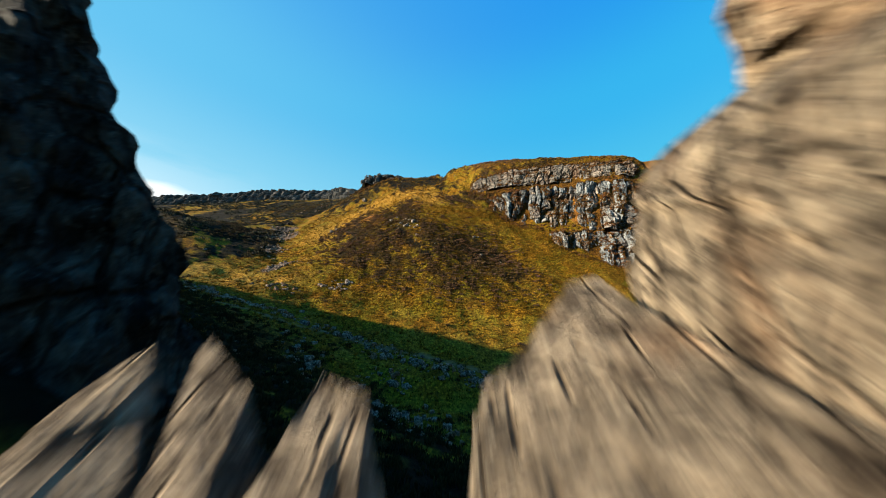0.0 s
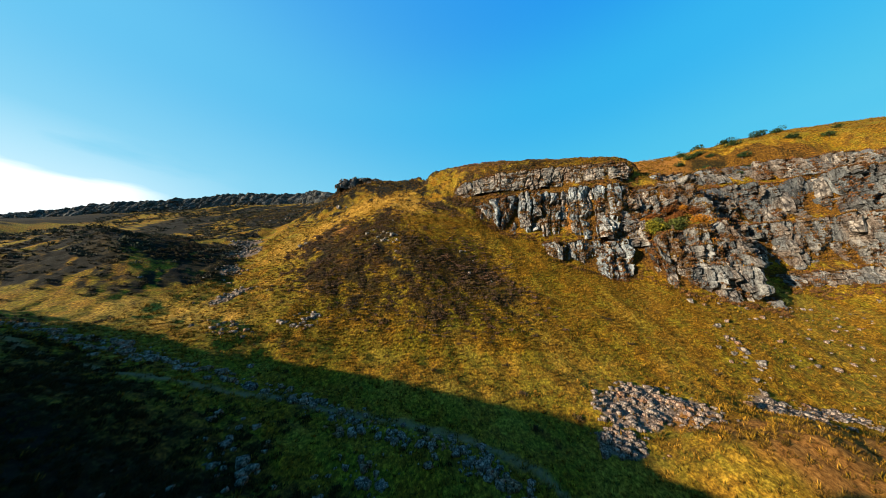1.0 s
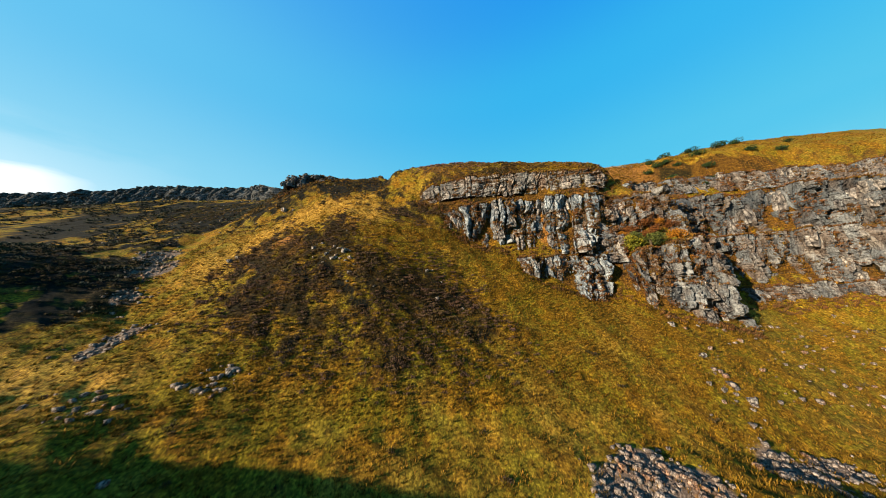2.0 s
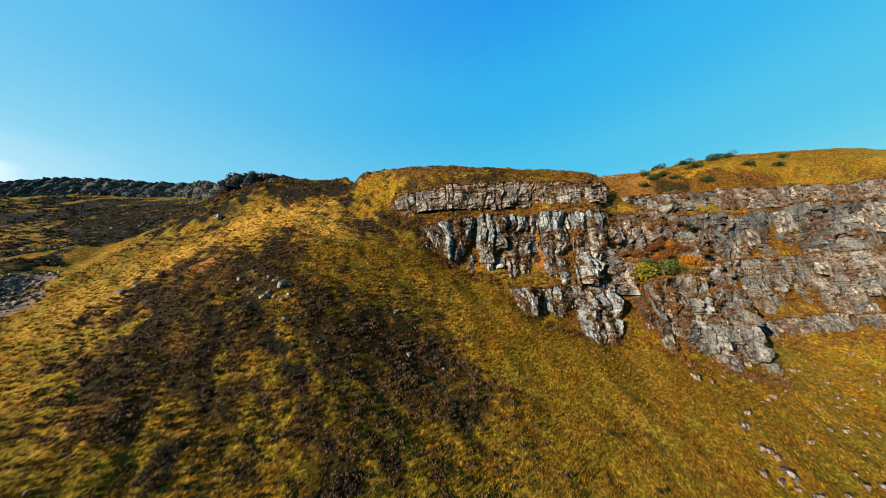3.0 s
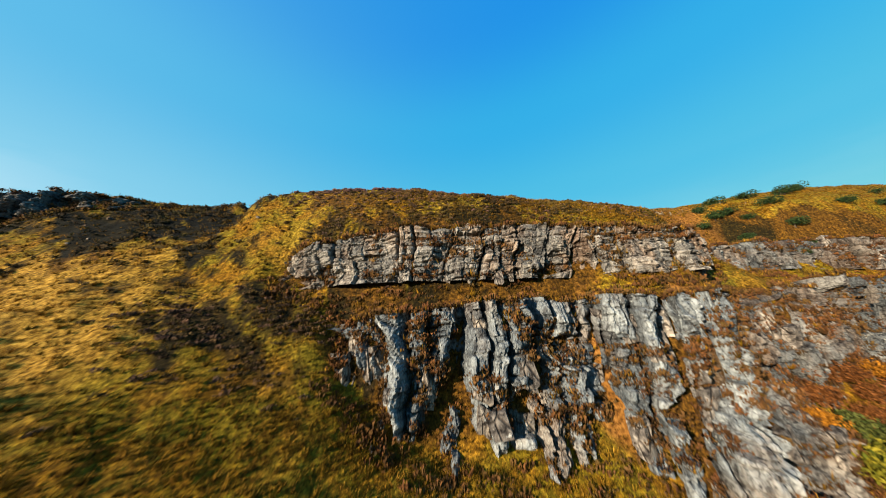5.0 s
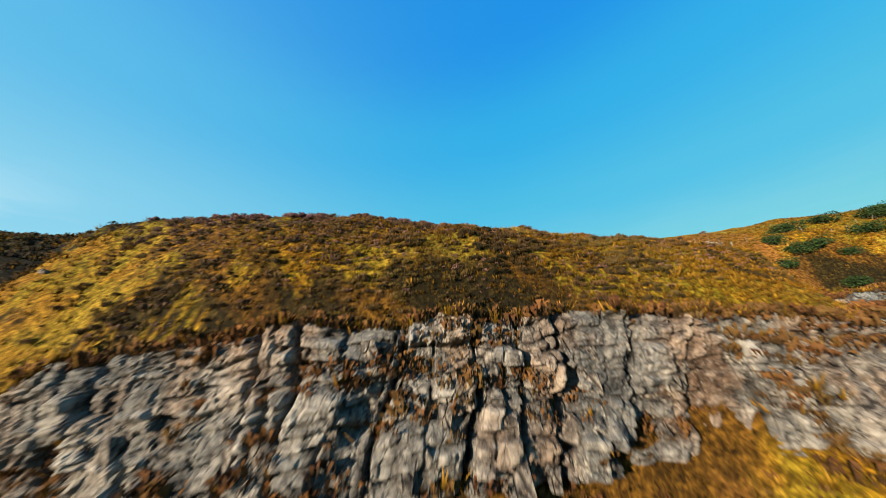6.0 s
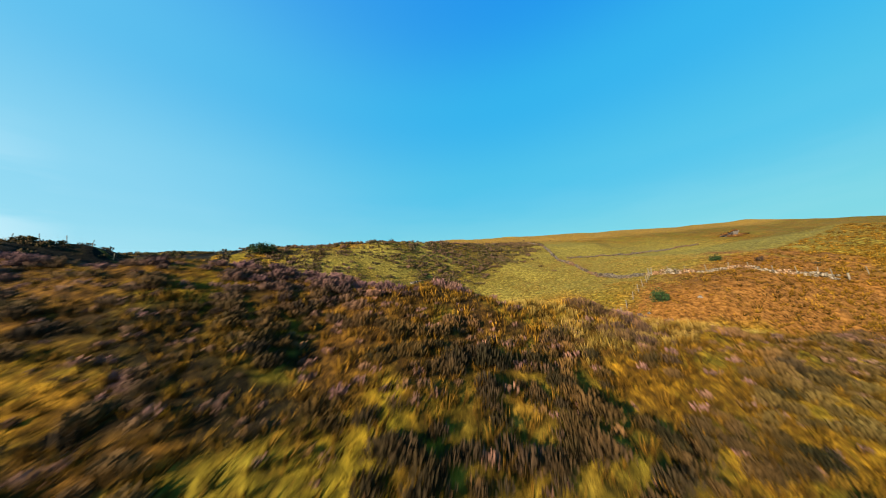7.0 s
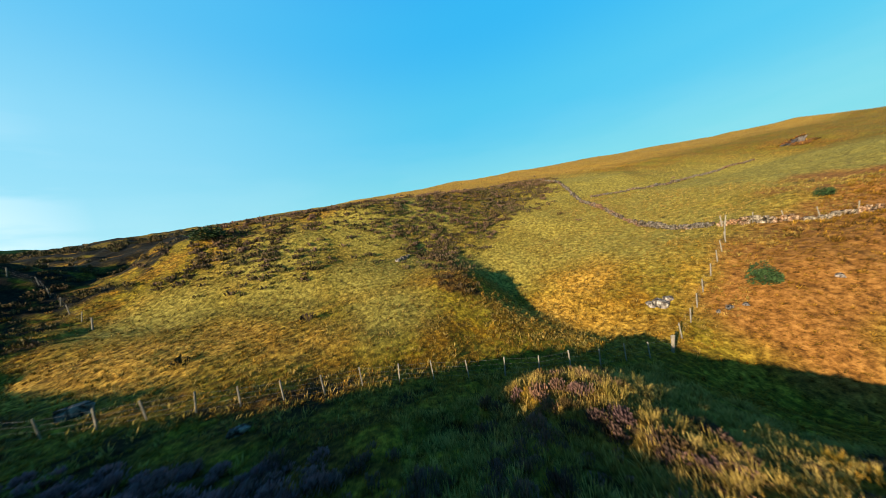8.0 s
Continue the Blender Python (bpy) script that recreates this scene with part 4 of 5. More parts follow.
            GREEN.append((px, py, float(height(px, py)) - 0.1, 0.35 + 0.65 * rng.random()))
    return ob


L = LINES
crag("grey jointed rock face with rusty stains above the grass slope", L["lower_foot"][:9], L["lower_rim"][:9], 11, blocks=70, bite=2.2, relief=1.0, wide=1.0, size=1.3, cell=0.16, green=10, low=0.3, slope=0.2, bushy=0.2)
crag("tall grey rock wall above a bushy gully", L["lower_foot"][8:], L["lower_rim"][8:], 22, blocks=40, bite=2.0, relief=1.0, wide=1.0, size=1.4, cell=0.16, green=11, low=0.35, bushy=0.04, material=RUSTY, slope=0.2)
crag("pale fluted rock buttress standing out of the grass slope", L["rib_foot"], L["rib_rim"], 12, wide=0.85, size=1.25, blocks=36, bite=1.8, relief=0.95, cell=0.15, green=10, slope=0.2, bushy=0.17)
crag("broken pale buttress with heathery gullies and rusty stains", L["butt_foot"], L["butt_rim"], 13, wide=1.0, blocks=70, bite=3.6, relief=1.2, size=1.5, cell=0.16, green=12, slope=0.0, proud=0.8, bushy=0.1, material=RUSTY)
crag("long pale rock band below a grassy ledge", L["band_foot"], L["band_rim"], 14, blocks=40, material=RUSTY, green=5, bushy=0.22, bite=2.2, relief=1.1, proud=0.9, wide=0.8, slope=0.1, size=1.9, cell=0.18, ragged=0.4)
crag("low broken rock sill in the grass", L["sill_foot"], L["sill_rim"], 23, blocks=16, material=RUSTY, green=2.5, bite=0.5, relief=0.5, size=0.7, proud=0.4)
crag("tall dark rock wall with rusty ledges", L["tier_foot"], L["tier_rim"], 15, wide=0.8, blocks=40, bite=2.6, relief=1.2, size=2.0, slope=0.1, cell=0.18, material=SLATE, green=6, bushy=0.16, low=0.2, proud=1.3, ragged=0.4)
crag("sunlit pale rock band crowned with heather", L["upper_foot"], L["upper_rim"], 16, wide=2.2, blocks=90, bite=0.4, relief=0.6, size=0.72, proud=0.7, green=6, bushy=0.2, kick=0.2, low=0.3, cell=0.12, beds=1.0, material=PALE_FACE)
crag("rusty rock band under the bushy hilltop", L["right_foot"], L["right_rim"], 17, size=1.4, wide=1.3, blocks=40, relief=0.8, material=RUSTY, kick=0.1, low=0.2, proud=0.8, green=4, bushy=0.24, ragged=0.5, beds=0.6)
crag("dark columnar cliff along the far edge of the moor", L["west_foot"], L["west_rim"][:7], 18, material=CLIFF, wide=0.8, blocks=0, cell=0.5, relief=1.2, bite=0.8, size=2.6, green=0, proud=3.4, ragged=0.3, slope=0.0)
crag("dark rocky outcrop on the heathery knoll", [(-47, 142, 96), (-38, 141, 96.5), (-29.8, 139.5, 96), (-22, 141, 97)], [(-47, 145, 99.6), (-38, 145, 102), (-29.8, 144, 101.2), (-22, 145, 100.4)], 19, material=OUTCROP, wide=1.3, blocks=6, green=0.8, ragged=0.4, slope=0.2)
crag("small grey outcrop high on the far moor", [(173, 150.2, 109), (175.5, 149.7, 109), (178, 149.1, 109), (181, 148.6, 109.4)], [(173, 151.2, 110), (175.5, 150.7, 111.2), (178, 150.1, 111.4), (181, 149.6, 110.6)], 20, wide=1.0, blocks=6, cell=0.35, material=OUTCROP, proud=0.8, green=0.6)
crag("dark rock wall in deep shade beside the gap", [(-40, 7, 29), (-24, 8, 26), (-14, 8.5, 24), (-9, 7.4, 21)], [(-40, 4.5, 34), (-24, 4.5, 33.5), (-15, 4.2, 33), (-11, 4, 32)], 21, wide=1.2, blocks=30, material=SHADED_DOLERITE, green=0)


def rough_rock(name, points, seed, label, cuts=4, amount=0.12, material=None):
    """A large boulder close by: a broken body, cut finer and roughened."""
    me = hull(name, points, material or ROCK)
    bm = bmesh.new()
    bm.from_mesh(me)
    for _ in range(cuts):
        bmesh.ops.subdivide_edges(bm, edges=bm.edges, cuts=1, use_grid_fill=True)
        bmesh.ops.triangulate(bm, faces=[f for f in bm.faces if len(f.verts) > 4])
    bm.normal_update()
    for vtx in bm.verts:
        p = vtx.co * 1.0
        grow = noise.fractal(p * 1.1 + Vector((seed, 0, 0)), 0.8, 2.1, 4) + 0.6 * noise.cell(Vector((p.x * 1.3 + 0.4 * p.z, p.y * 1.3, p.z * 0.7 + seed)))
        vtx.co += vtx.normal * grow * amount
    bm.to_mesh(me)
    bm.free()
    return tagged(new(name, me), label, "rock")


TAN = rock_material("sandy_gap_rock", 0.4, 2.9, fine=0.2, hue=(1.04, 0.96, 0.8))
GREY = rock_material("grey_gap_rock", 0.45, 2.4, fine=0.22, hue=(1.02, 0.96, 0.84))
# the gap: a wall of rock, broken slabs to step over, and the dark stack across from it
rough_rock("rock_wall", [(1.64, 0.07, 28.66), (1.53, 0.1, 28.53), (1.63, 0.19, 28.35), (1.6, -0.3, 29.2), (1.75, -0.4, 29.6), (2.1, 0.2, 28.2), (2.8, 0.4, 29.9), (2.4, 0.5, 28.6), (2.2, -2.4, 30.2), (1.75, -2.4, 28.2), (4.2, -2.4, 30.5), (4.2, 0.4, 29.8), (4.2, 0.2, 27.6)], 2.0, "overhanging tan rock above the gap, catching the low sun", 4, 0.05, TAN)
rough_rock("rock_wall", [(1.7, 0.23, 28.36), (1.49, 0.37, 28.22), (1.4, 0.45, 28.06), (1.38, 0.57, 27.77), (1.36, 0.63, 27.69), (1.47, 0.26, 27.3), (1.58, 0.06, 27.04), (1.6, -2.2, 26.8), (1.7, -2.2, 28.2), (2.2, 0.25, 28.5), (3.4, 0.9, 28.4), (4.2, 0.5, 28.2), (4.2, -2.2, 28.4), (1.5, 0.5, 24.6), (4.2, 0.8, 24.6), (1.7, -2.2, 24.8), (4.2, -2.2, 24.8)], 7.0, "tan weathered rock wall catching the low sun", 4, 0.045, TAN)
rough_rock("rock_slab", [(1.05, 0.59, 27.63), (1.24, 0.64, 27.67), (0.77, 0.45, 27.33), (0.58, 0.32, 27.22), (0.54, 0.1, 26.96), (1.38, 0.26, 27.24), (1.46, 0.02, 27.0), (1.4, -1.2, 26.7), (0.6, -1.2, 26.6), (0.56, 0.34, 24.8), (1.5, 0.66, 24.8), (1.5, -1.2, 24.8), (0.5, -1.2, 24.8)], 3.0, "tan cracked rock slab at the gap's foot", 4, 0.03, TAN)
rough_rock("rock_slab", [(-0.05, 0.43, 27.26), (0.19, 0.32, 27.2), (0.3, 0.12, 26.96), (0.28, -0.3, 26.7), (-0.09, 0.1, 26.98), (-0.1, -0.4, 26.7), (-0.1, 0.5, 24.8), (0.4, 0.4, 24.8), (0.4, -0.5, 24.8), (-0.2, -0.5, 24.8)], 4.0, "narrow pale rock rib rising in the gap", 4, 0.025, GREY)
rough_rock("rock_slab", [(-0.89, 0.45, 27.29), (-0.81, 0.48, 27.35), (-0.62, 0.06, 27.0), (-0.46, 0.14, 27.0), (-0.62, -0.3, 26.8), (-0.9, 0.1, 27.04), (-0.62, 0.35, 27.14), (-0.9, 0.6, 24.8), (-0.4, 0.5, 24.8), (-1.2, -0.3, 24.8), (-0.5, -0.4, 24.8), (-1.1, 0.3, 27.0)], 5.0, "pale tilted rock rib beside the gap", 4, 0.025, GREY)
rough_rock("rock_slab", [(-0.62, 0.53, 27.38), (-0.29, 0.37, 27.19), (-0.17, 0.3, 27.0), (-0.42, 0.14, 26.98), (-0.2, 0.05, 26.9), (-0.55, 0.34, 27.14), (-0.6, 0.7, 24.8), (-0.1, 0.5, 24.8), (-0.5, -0.3, 24.8), (-0.15, -0.3, 24.8)], 8.0, "grey rock rib half in shade beside the gap", 4, 0.025, GREY)
# the stack's rock colour carries part of its deep shade
rough_rock("rock_tower", [(-4.3, 5.0, 26.8), (-4.0, 5.2, 22), (-5.4, 4.0, 29.8), (-6.1, 3.6, 31.3), (-6.4, 3.4, 32.2), (-6.8, 3.2, 33.2), (-7.4, 3.4, 34.6), (-12, 6.5, 34), (-9.5, 7.6, 26), (-8.5, 8, 20), (-13, 3.5, 35.2), (-14, 8, 33), (-13, 9, 22), (-4.6, 3.0, 22), (-9, 1.5, 30), (-13, 2, 30), (-6, 1.8, 24)], 6.0, "dark layered rock stack in deep shade", 5, 0.34, SHADED_DOLERITE)


# ---- stones, walls, fences ----
def ground_z(x, y):
    return float(height(x, y))


def stone(x, y, size, label, seed, sink=0.25):
    rng = random.Random(seed)
    ob = tagged(new("boulder", STONES[seed % len(STONES)]), label, "boulder", "loose boulders on the moor")
    ob.matrix_basis = pose(x, y, ground_z(x, y) + size * (0.32 - sink), rng.uniform(-12, 12), rng.uniform(-12, 12), rng.uniform(0, 360)) @ Matrix.Diagonal((size, size * rng.uniform(0.8, 1.1), size * rng.uniform(0.8, 1.2), 1))
    return ob


BOULDERS = [(63.8, 67.8, 1.5), (63.5, 63.3, 1.9), (61, 63, 1.3), (63.9, 61, 1.5), (54.6, 52.5, 2.2), (58, 51.5, 1.4), (62, 53, 1.2), (-10.1, 87.7, 1.9), (-11.4, 89.2, 1.8), (-12.4, 86.4, 1.7), (-14.4, 88, 1.3), (-8.6, 86.2, 1.1), (-18.4, 92.5, 1.5), (-8.4, 81.5, 0.8), (-2.5, 79.8, 0.7)]
BOULDERS += [(-44.6, 104.6, 1.8), (-43, 105.4, 1.2), (-39.6, 128.5, 2.4), (-36, 127.4, 1.8), (-56.6, 88.2, 1.2), (-71.3, 79.2, 1.2), (-23.9, 69.1, 1.8), (-27, 66, 1.3), (-49, 81, 1.2), (5.3, 122, 0.8), (16.7, 78.5, 0.7), (9.9, 85, 1.5), (11.2, 85.4, 0.9), (-15.1, 87.8, 0.8), (-17.6, 88.9, 0.9), (-14.8, 86.4, 0.7), (-16.6, 93.2, 0.9), (-11, 96.8, 0.8), (13, 83.6, 0.6), (11.2, 79.8, 0.8), (-24.7, 50.1, 1.7), (-15, 50.6, 1.3), (66, 75.2, 1.6)]
BOULDERS += [(79.3, 118.9, 0.6), (54.6, 150.2, 1.0), (55.6, 150.6, 1.1), (56.4, 151.4, 0.7), (72.6, 126.6, 1.3), (72.2, 127.2, 0.8), (73.4, 126.4, 0.8), (41.5, 125.6, 1.0), (32, 132.2, 1.5), (74, 122.6, 0.5), (74.8, 122, 0.5), (73.4, 123, 0.4)]
for i, (x, y, r) in enumerate(BOULDERS):
    stone(x, y, r, "pale lichen-spotted boulder lying in the rough grass" if y < 100 else "weathered grey stone half sunk in the moor", i)


def scatter(name, spots, mesh_list, label, category, seed, lo, hi):
    """Many small stones in one mesh, laid on the ground."""
    rng = np.random.RandomState(seed)
    cos, faces, at = [], [], 0
    for x, y in spots:
        me = mesh_list[rng.randint(len(mesh_list))]
        v = np.array([tuple(w.co) for w in me.vertices])
        f = np.array([tuple(p.vertices) for p in me.polygons if len(p.vertices) == 3])
        r = lo + (hi - lo) * rng.rand() ** 2.2
        t = rng.rand() * 6.283
        c, s = math.cos(t), math.sin(t)
        v = v * r
        v = np.stack([v[:, 0] * c - v[:, 1] * s + x, v[:, 0] * s + v[:, 1] * c + y, v[:, 2] + ground_z(x, y) + 0.12 * r], -1)
        cos.append(v)
        faces.append(f + at)
        at += len(v)
    me = bpy.data.meshes.new(name)
    fill(me, np.concatenate(cos), np.concatenate(faces))
    me.materials.append(RUBBLE)
    return tagged(new(name, me), label, category, kind="stuff")


spot_rng = np.random.RandomState(44)
spots = []
for x, y, r in SCREE:
    for _ in range(int(26 * r)):
        t, d = spot_rng.rand() * 6.283, r * 1.15 * math.sqrt(spot_rng.rand())
        spots.append((x + d * math.cos(t), y + d * math.sin(t)))
band, _ = along([(-62, 50, 0), (-49.6, 51.1, 0), (-41.1, 51.4, 0), (-32.4, 51, 0), (-24, 51, 0), (-16.9, 50.6, 0), (-8.5, 48.2, 0), (-2, 47.2, 0), (4, 45.4, 0), (8, 42.6, 0), (11.6, 39, 0), (12, 33, 0)], np.linspace(0, 1, 760))
for bx, by, _ in band:
    spots.append((bx + spot_rng.normal(0, 1.1), by - 0.6 + spot_rng.normal(0, 1.0)))
for _ in range(120):
    spots.append((spot_rng.uniform(-24, 10), spot_rng.uniform(26, 44)))
for sx, sy, n, r in ((-18.8, 38.4, 26, 1.6), (-6.2, 41.5, 40, 1.5), (-3, 33.7, 46, 2.2), (2.2, 30.2, 40, 2.2), (7, 43.3, 30, 1.3), (11.9, 38, 36, 1.5), (17.7, 35.8, 26, 1.5), (-5.9, 26.3, 30, 2.2), (63.5, 66, 16, 2), (62, 62.5, 22, 2.6), (60, 51.5, 60, 4), (33, 51, 130, 3.6), (24, 44.8, 60, 1.6), (-11.5, 87.6, 30, 2.5), (-25.5, 67.4, 44, 2.8), (-38, 62.6, 26, 2.4), (-46, 52, 40, 3), (-47.5, 78, 40, 3), (-59, 93, 40, 3.4)):
    for _ in range(n):
        spots.append((sx + spot_rng.normal(0, r), sy + spot_rng.normal(0, r * 0.7)))
for _ in range(130):
    spots.append((spot_rng.uniform(66, 125), spot_rng.uniform(60, 78)))
for _ in range(420):
    spots.append((spot_rng.uniform(-110, -20), spot_rng.uniform(122, 215)))
scatter("scree_stones", spots, STONES, "grey angular scree stones scattered in the grass", "scree", 9, 0.18, 1.2)

WOOD, wt2, wb = shader("weathered_post_wood", 0.9)
wn = noise_node(wt2, 0.06, 4, 0.6, (1, 1, 0.15))
wt2.links.new(ramp(wt2, wn.outputs["Fac"], [(0.3, (0.07, 0.06, 0.045)), (0.7, (0.2, 0.175, 0.135))]), wb.inputs["Base Color"])
WIRE, wt3, wb3 = shader("rusting_wire", 0.75)
wb3.inputs["Metallic"].default_value = 0.2
wb3.inputs["Base Color"].default_value = (0.12, 0.115, 0.11, 1)


def post_mesh(w, h):
    """A squared fence post with a chamfered head, standing on its foot."""
    bm = bmesh.new()
    bmesh.ops.create_cube(bm, size=1)
    for v in bm.verts:
        v.co = Vector((v.co.x * w, v.co.y * w, (v.co.z + 0.5) * h))
    bmesh.ops.bevel(bm, geom=[e for e in bm.edges], offset=w * 0.16, segments=1, affect="EDGES")
    me = bpy.data.meshes.new("post")
    bm.to_mesh(me)
    bm.free()
    me.materials.append(WOOD)
    return me


POST, THICK_POST = post_mesh(0.075, 1.5), post_mesh(0.12, 1.65)


def rod(name, points, r, material):
    """A thin round bar through some points."""
    bm = bmesh.new()
    rings = []
    for i, p in enumerate(points):
        p = Vector(p)
        d = (Vector(points[min(i + 1, len(points) - 1)]) - Vector(points[max(i - 1, 0)])).normalized()
        a = d.orthogonal().normalized()
        b = d.cross(a)
        rings.append([bm.verts.new(p + r * (math.cos(t) * a + math.sin(t) * b)) for t in (0, 1.571, 3.142, 4.712)])
    for u, w in zip(rings, rings[1:]):
        for k in range(4):
            bm.faces.new((u[k], u[(k + 1) % 4], w[(k + 1) % 4], w[k]))
    me = bpy.data.meshes.new(name)
    bm.to_mesh(me)
    bm.free()
    me.materials.append(material)
    return me


def fence(line, gap, label, seed, wires=4, lean=5):
    rng = random.Random(seed)
    pts, length = along([(x, y, 0) for x, y in line], np.linspace(0, 1, 2))
    n = int(length / gap)
    pts, _ = along([(x, y, 0) for x, y in line], np.linspace(0, 1, n + 1))
    base = tagged(new("fence"), label, "fence", "moorland fences")
    base.matrix_basis = pose(pts[0, 0], pts[0, 1], ground_z(*pts[0, :2]))
    back = base.matrix_basis.inverted()
    tops = []
    for i, (x, y, _) in enumerate(pts):
        z = ground_z(x, y)
        m = pose(x, y, z - 0.35, rng.uniform(-lean, lean), rng.uniform(-lean, lean), rng.uniform(0, 90))
        part("post", THICK_POST if i in (0, n) else POST, None, base, m=back @ m)
        tops.append(m)
    for h in [0.5 + 0.28 * k for k in range(wires)]:
        part("wire", rod("wire", [back @ (m @ Vector((0.06, 0, h))) for m in tops], 0.0028, WIRE), None, base)
    return base


fence([(24, 131.6), (32, 129.8), (36.3, 129.2), (40.2, 128.5), (45.7, 127.8), (50, 127), (54.9, 124.8), (58, 124), (62, 123.4), (67.8, 123.1)], 2.1, "wooden post and wire fence across the pasture", 1)
fence([(67.8, 123.1), (70.4, 123.6), (75.4, 124.8), (79.3, 125.4), (82.5, 126.2), (88, 128.6)], 1.9, "wooden post and wire fence climbing to the stone wall", 2)
fence([(88, 128.8), (89.4, 125.4), (91.7, 122.4), (95, 119), (98, 115.6), (104, 113.6)], 2.3, "grey post and wire fence beside a tumbled wall", 3, lean=9)
fence([(104, 113.6), (109, 112.6), (110.2, 109.9), (111.9, 106.9), (118, 106), (126, 104.6), (138, 102)], 4.2, "pale leaning post and wire fence along the bushy hilltop", 4, lean=14)
fence([(22, 150), (17, 155), (12, 160), (4, 161), (-8, 161)], 2.8, "old post fence over the shaded heather bank", 5, lean=8)


def drystone_wall(line, label, seed, tall=0.9):
    """A tumbled wall of field stones."""
    rng = random.Random(seed)
    pts, length = along([(x, y, 0) for x, y in line], np.linspace(0, 1, 2))
    n = int(length / 0.3)
    pts, _ = along([(x, y, 0) for x, y in line], np.linspace(0, 1, n))
    near = []
    cos, faces, at = [], [], 0
    for i, (x, y, _) in enumerate(pts):
        z = ground_z(x, y)
        ruin = 0.55 + 0.45 * noise.noise(Vector((i * 0.06, seed, 0)))
        for k in range(int(tall * ruin / 0.2) + 1):
            me = STONES[rng.randrange(len(STONES))]
            r = rng.uniform(0.28, 0.62)
            t = rng.uniform(0, 6.283)
            c, s = math.cos(t), math.sin(t)
            v = np.array([tuple(w.co) for w in me.vertices]) * r
            f = np.array([tuple(p.vertices) for p in me.polygons if len(p.vertices) == 3])
            cos.append(np.stack([v[:, 0] * c - v[:, 1] * s + x + rng.gauss(0, 0.16), v[:, 0] * s + v[:, 1] * c + y + rng.gauss(0, 0.16), v[:, 2] + z + 0.06 + 0.2 * k], -1))
            faces.append(f + at)
            at += len(v)
    me = bpy.data.meshes.new("drystone_wall")
    fill(me, np.concatenate(cos), np.concatenate(faces))
    me.materials.append(FIELD)
    return tagged(new("drystone_wall", me), label, "stone wall", "drystone walls")


drystone_wall([(88.4, 129.2), (89, 125.8), (91.2, 122.6), (94.4, 119.2), (97.6, 115.8), (101, 114)], "tumbled drystone wall of pale field stones on the rise", 1, 0.8)
drystone_wall([(88.2, 130), (89, 136.6), (91.4, 142.7), (97.8, 155), (103.1, 165.8), (108, 180)], "drystone wall climbing between the pasture and the moor", 2, 1.0)
drystone_wall([(103.5, 159), (110.4, 157), (118.2, 154.6), (128.4, 153.8), (147.8, 153.4), (156, 151.6)], "low ruined stone wall across the upper pasture", 3, 0.6)


# ---- heather, grass and bushes ----
def leaf_material(name, low, high, tip, rough=0.85):
    """Stems and leaves: shade at the roots put into the colour, lighter at the tips, each clump of its own tone."""
    m, t, b = shader(name, rough)
    tone = attribute(t, "tone")
    sep = t.nodes.new("ShaderNodeSeparateColor")
    t.links.new(tone.outputs["Color"], sep.inputs["Color"])
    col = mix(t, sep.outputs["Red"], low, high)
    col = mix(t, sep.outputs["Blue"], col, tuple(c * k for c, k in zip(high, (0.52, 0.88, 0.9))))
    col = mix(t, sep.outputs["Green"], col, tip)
    t.links.new(col, b.inputs["Base Color"])
    return m


def heather_shape(rng, sprigs, broad=1.0):
    """A low bush of a few lobes, thick with short upright sprigs; corners, triangles and how near the tip each corner is."""
    v, f, up = [], [], []
    lobes = [(rng.uniform(-0.24, 0.24), rng.uniform(-0.24, 0.24), rng.uniform(0.2, 0.34)) for _ in range(4)]
    for k in range(sprigs):
        lx, ly, r = lobes[k % len(lobes)]
        a, c = rng.rand() * 6.283, math.sqrt(rng.rand())
        d = np.array([math.cos(a), math.sin(a), 0])
        high = r * 1.1 * math.sqrt(max(0.02, 1 - c * c))
        p = np.array([lx, ly, 0]) + d * r * c * 0.8
        p[2] = high * rng.uniform(0.1, 0.6)
        q = np.array([lx, ly, 0]) + d * r * (c * 1.1 + 0.05) + np.array([rng.normal(0, 0.03), rng.normal(0, 0.03), high + rng.uniform(0.0, 0.13)])
        t = a + rng.normal(0, 0.9)
        s = np.array([-math.sin(t), math.cos(t), 0.3 * rng.normal()]) * rng.uniform(0.012, 0.026) * broad
        n = len(v)
        v += [p, q + s, q - s]
        f += [(n, n + 1, n + 2)]
        up += [0.1, 1, 1]
    return np.array(v), np.array(f), np.array(up, float)


def grass_shape(rng, blades, fine=1.0):
    """A tussock of arching blades."""
    v, f, up = [], [], []
    for _ in range(blades):
        a, r = rng.rand() * 6.283, 0.22 * math.sqrt(rng.rand())
        d = np.array([math.cos(a), math.sin(a), 0])
        lean, tall = rng.uniform(0.05, 0.42), rng.uniform(0.22, 0.5)
        p = d * r
        q = d * (r + lean) + np.array([rng.normal(0, 0.06), rng.normal(0, 0.06), tall])
        s = np.array([-d[1], d[0], 0]) * rng.uniform(0.05, 0.1) * fine
        k = len(v)
        v += [p - s, p + s, q]
        f += [(k, k + 1, k + 2)]
        up += [0, 0, 1]
    return np.array(v), np.array(f), np.array(up, float)


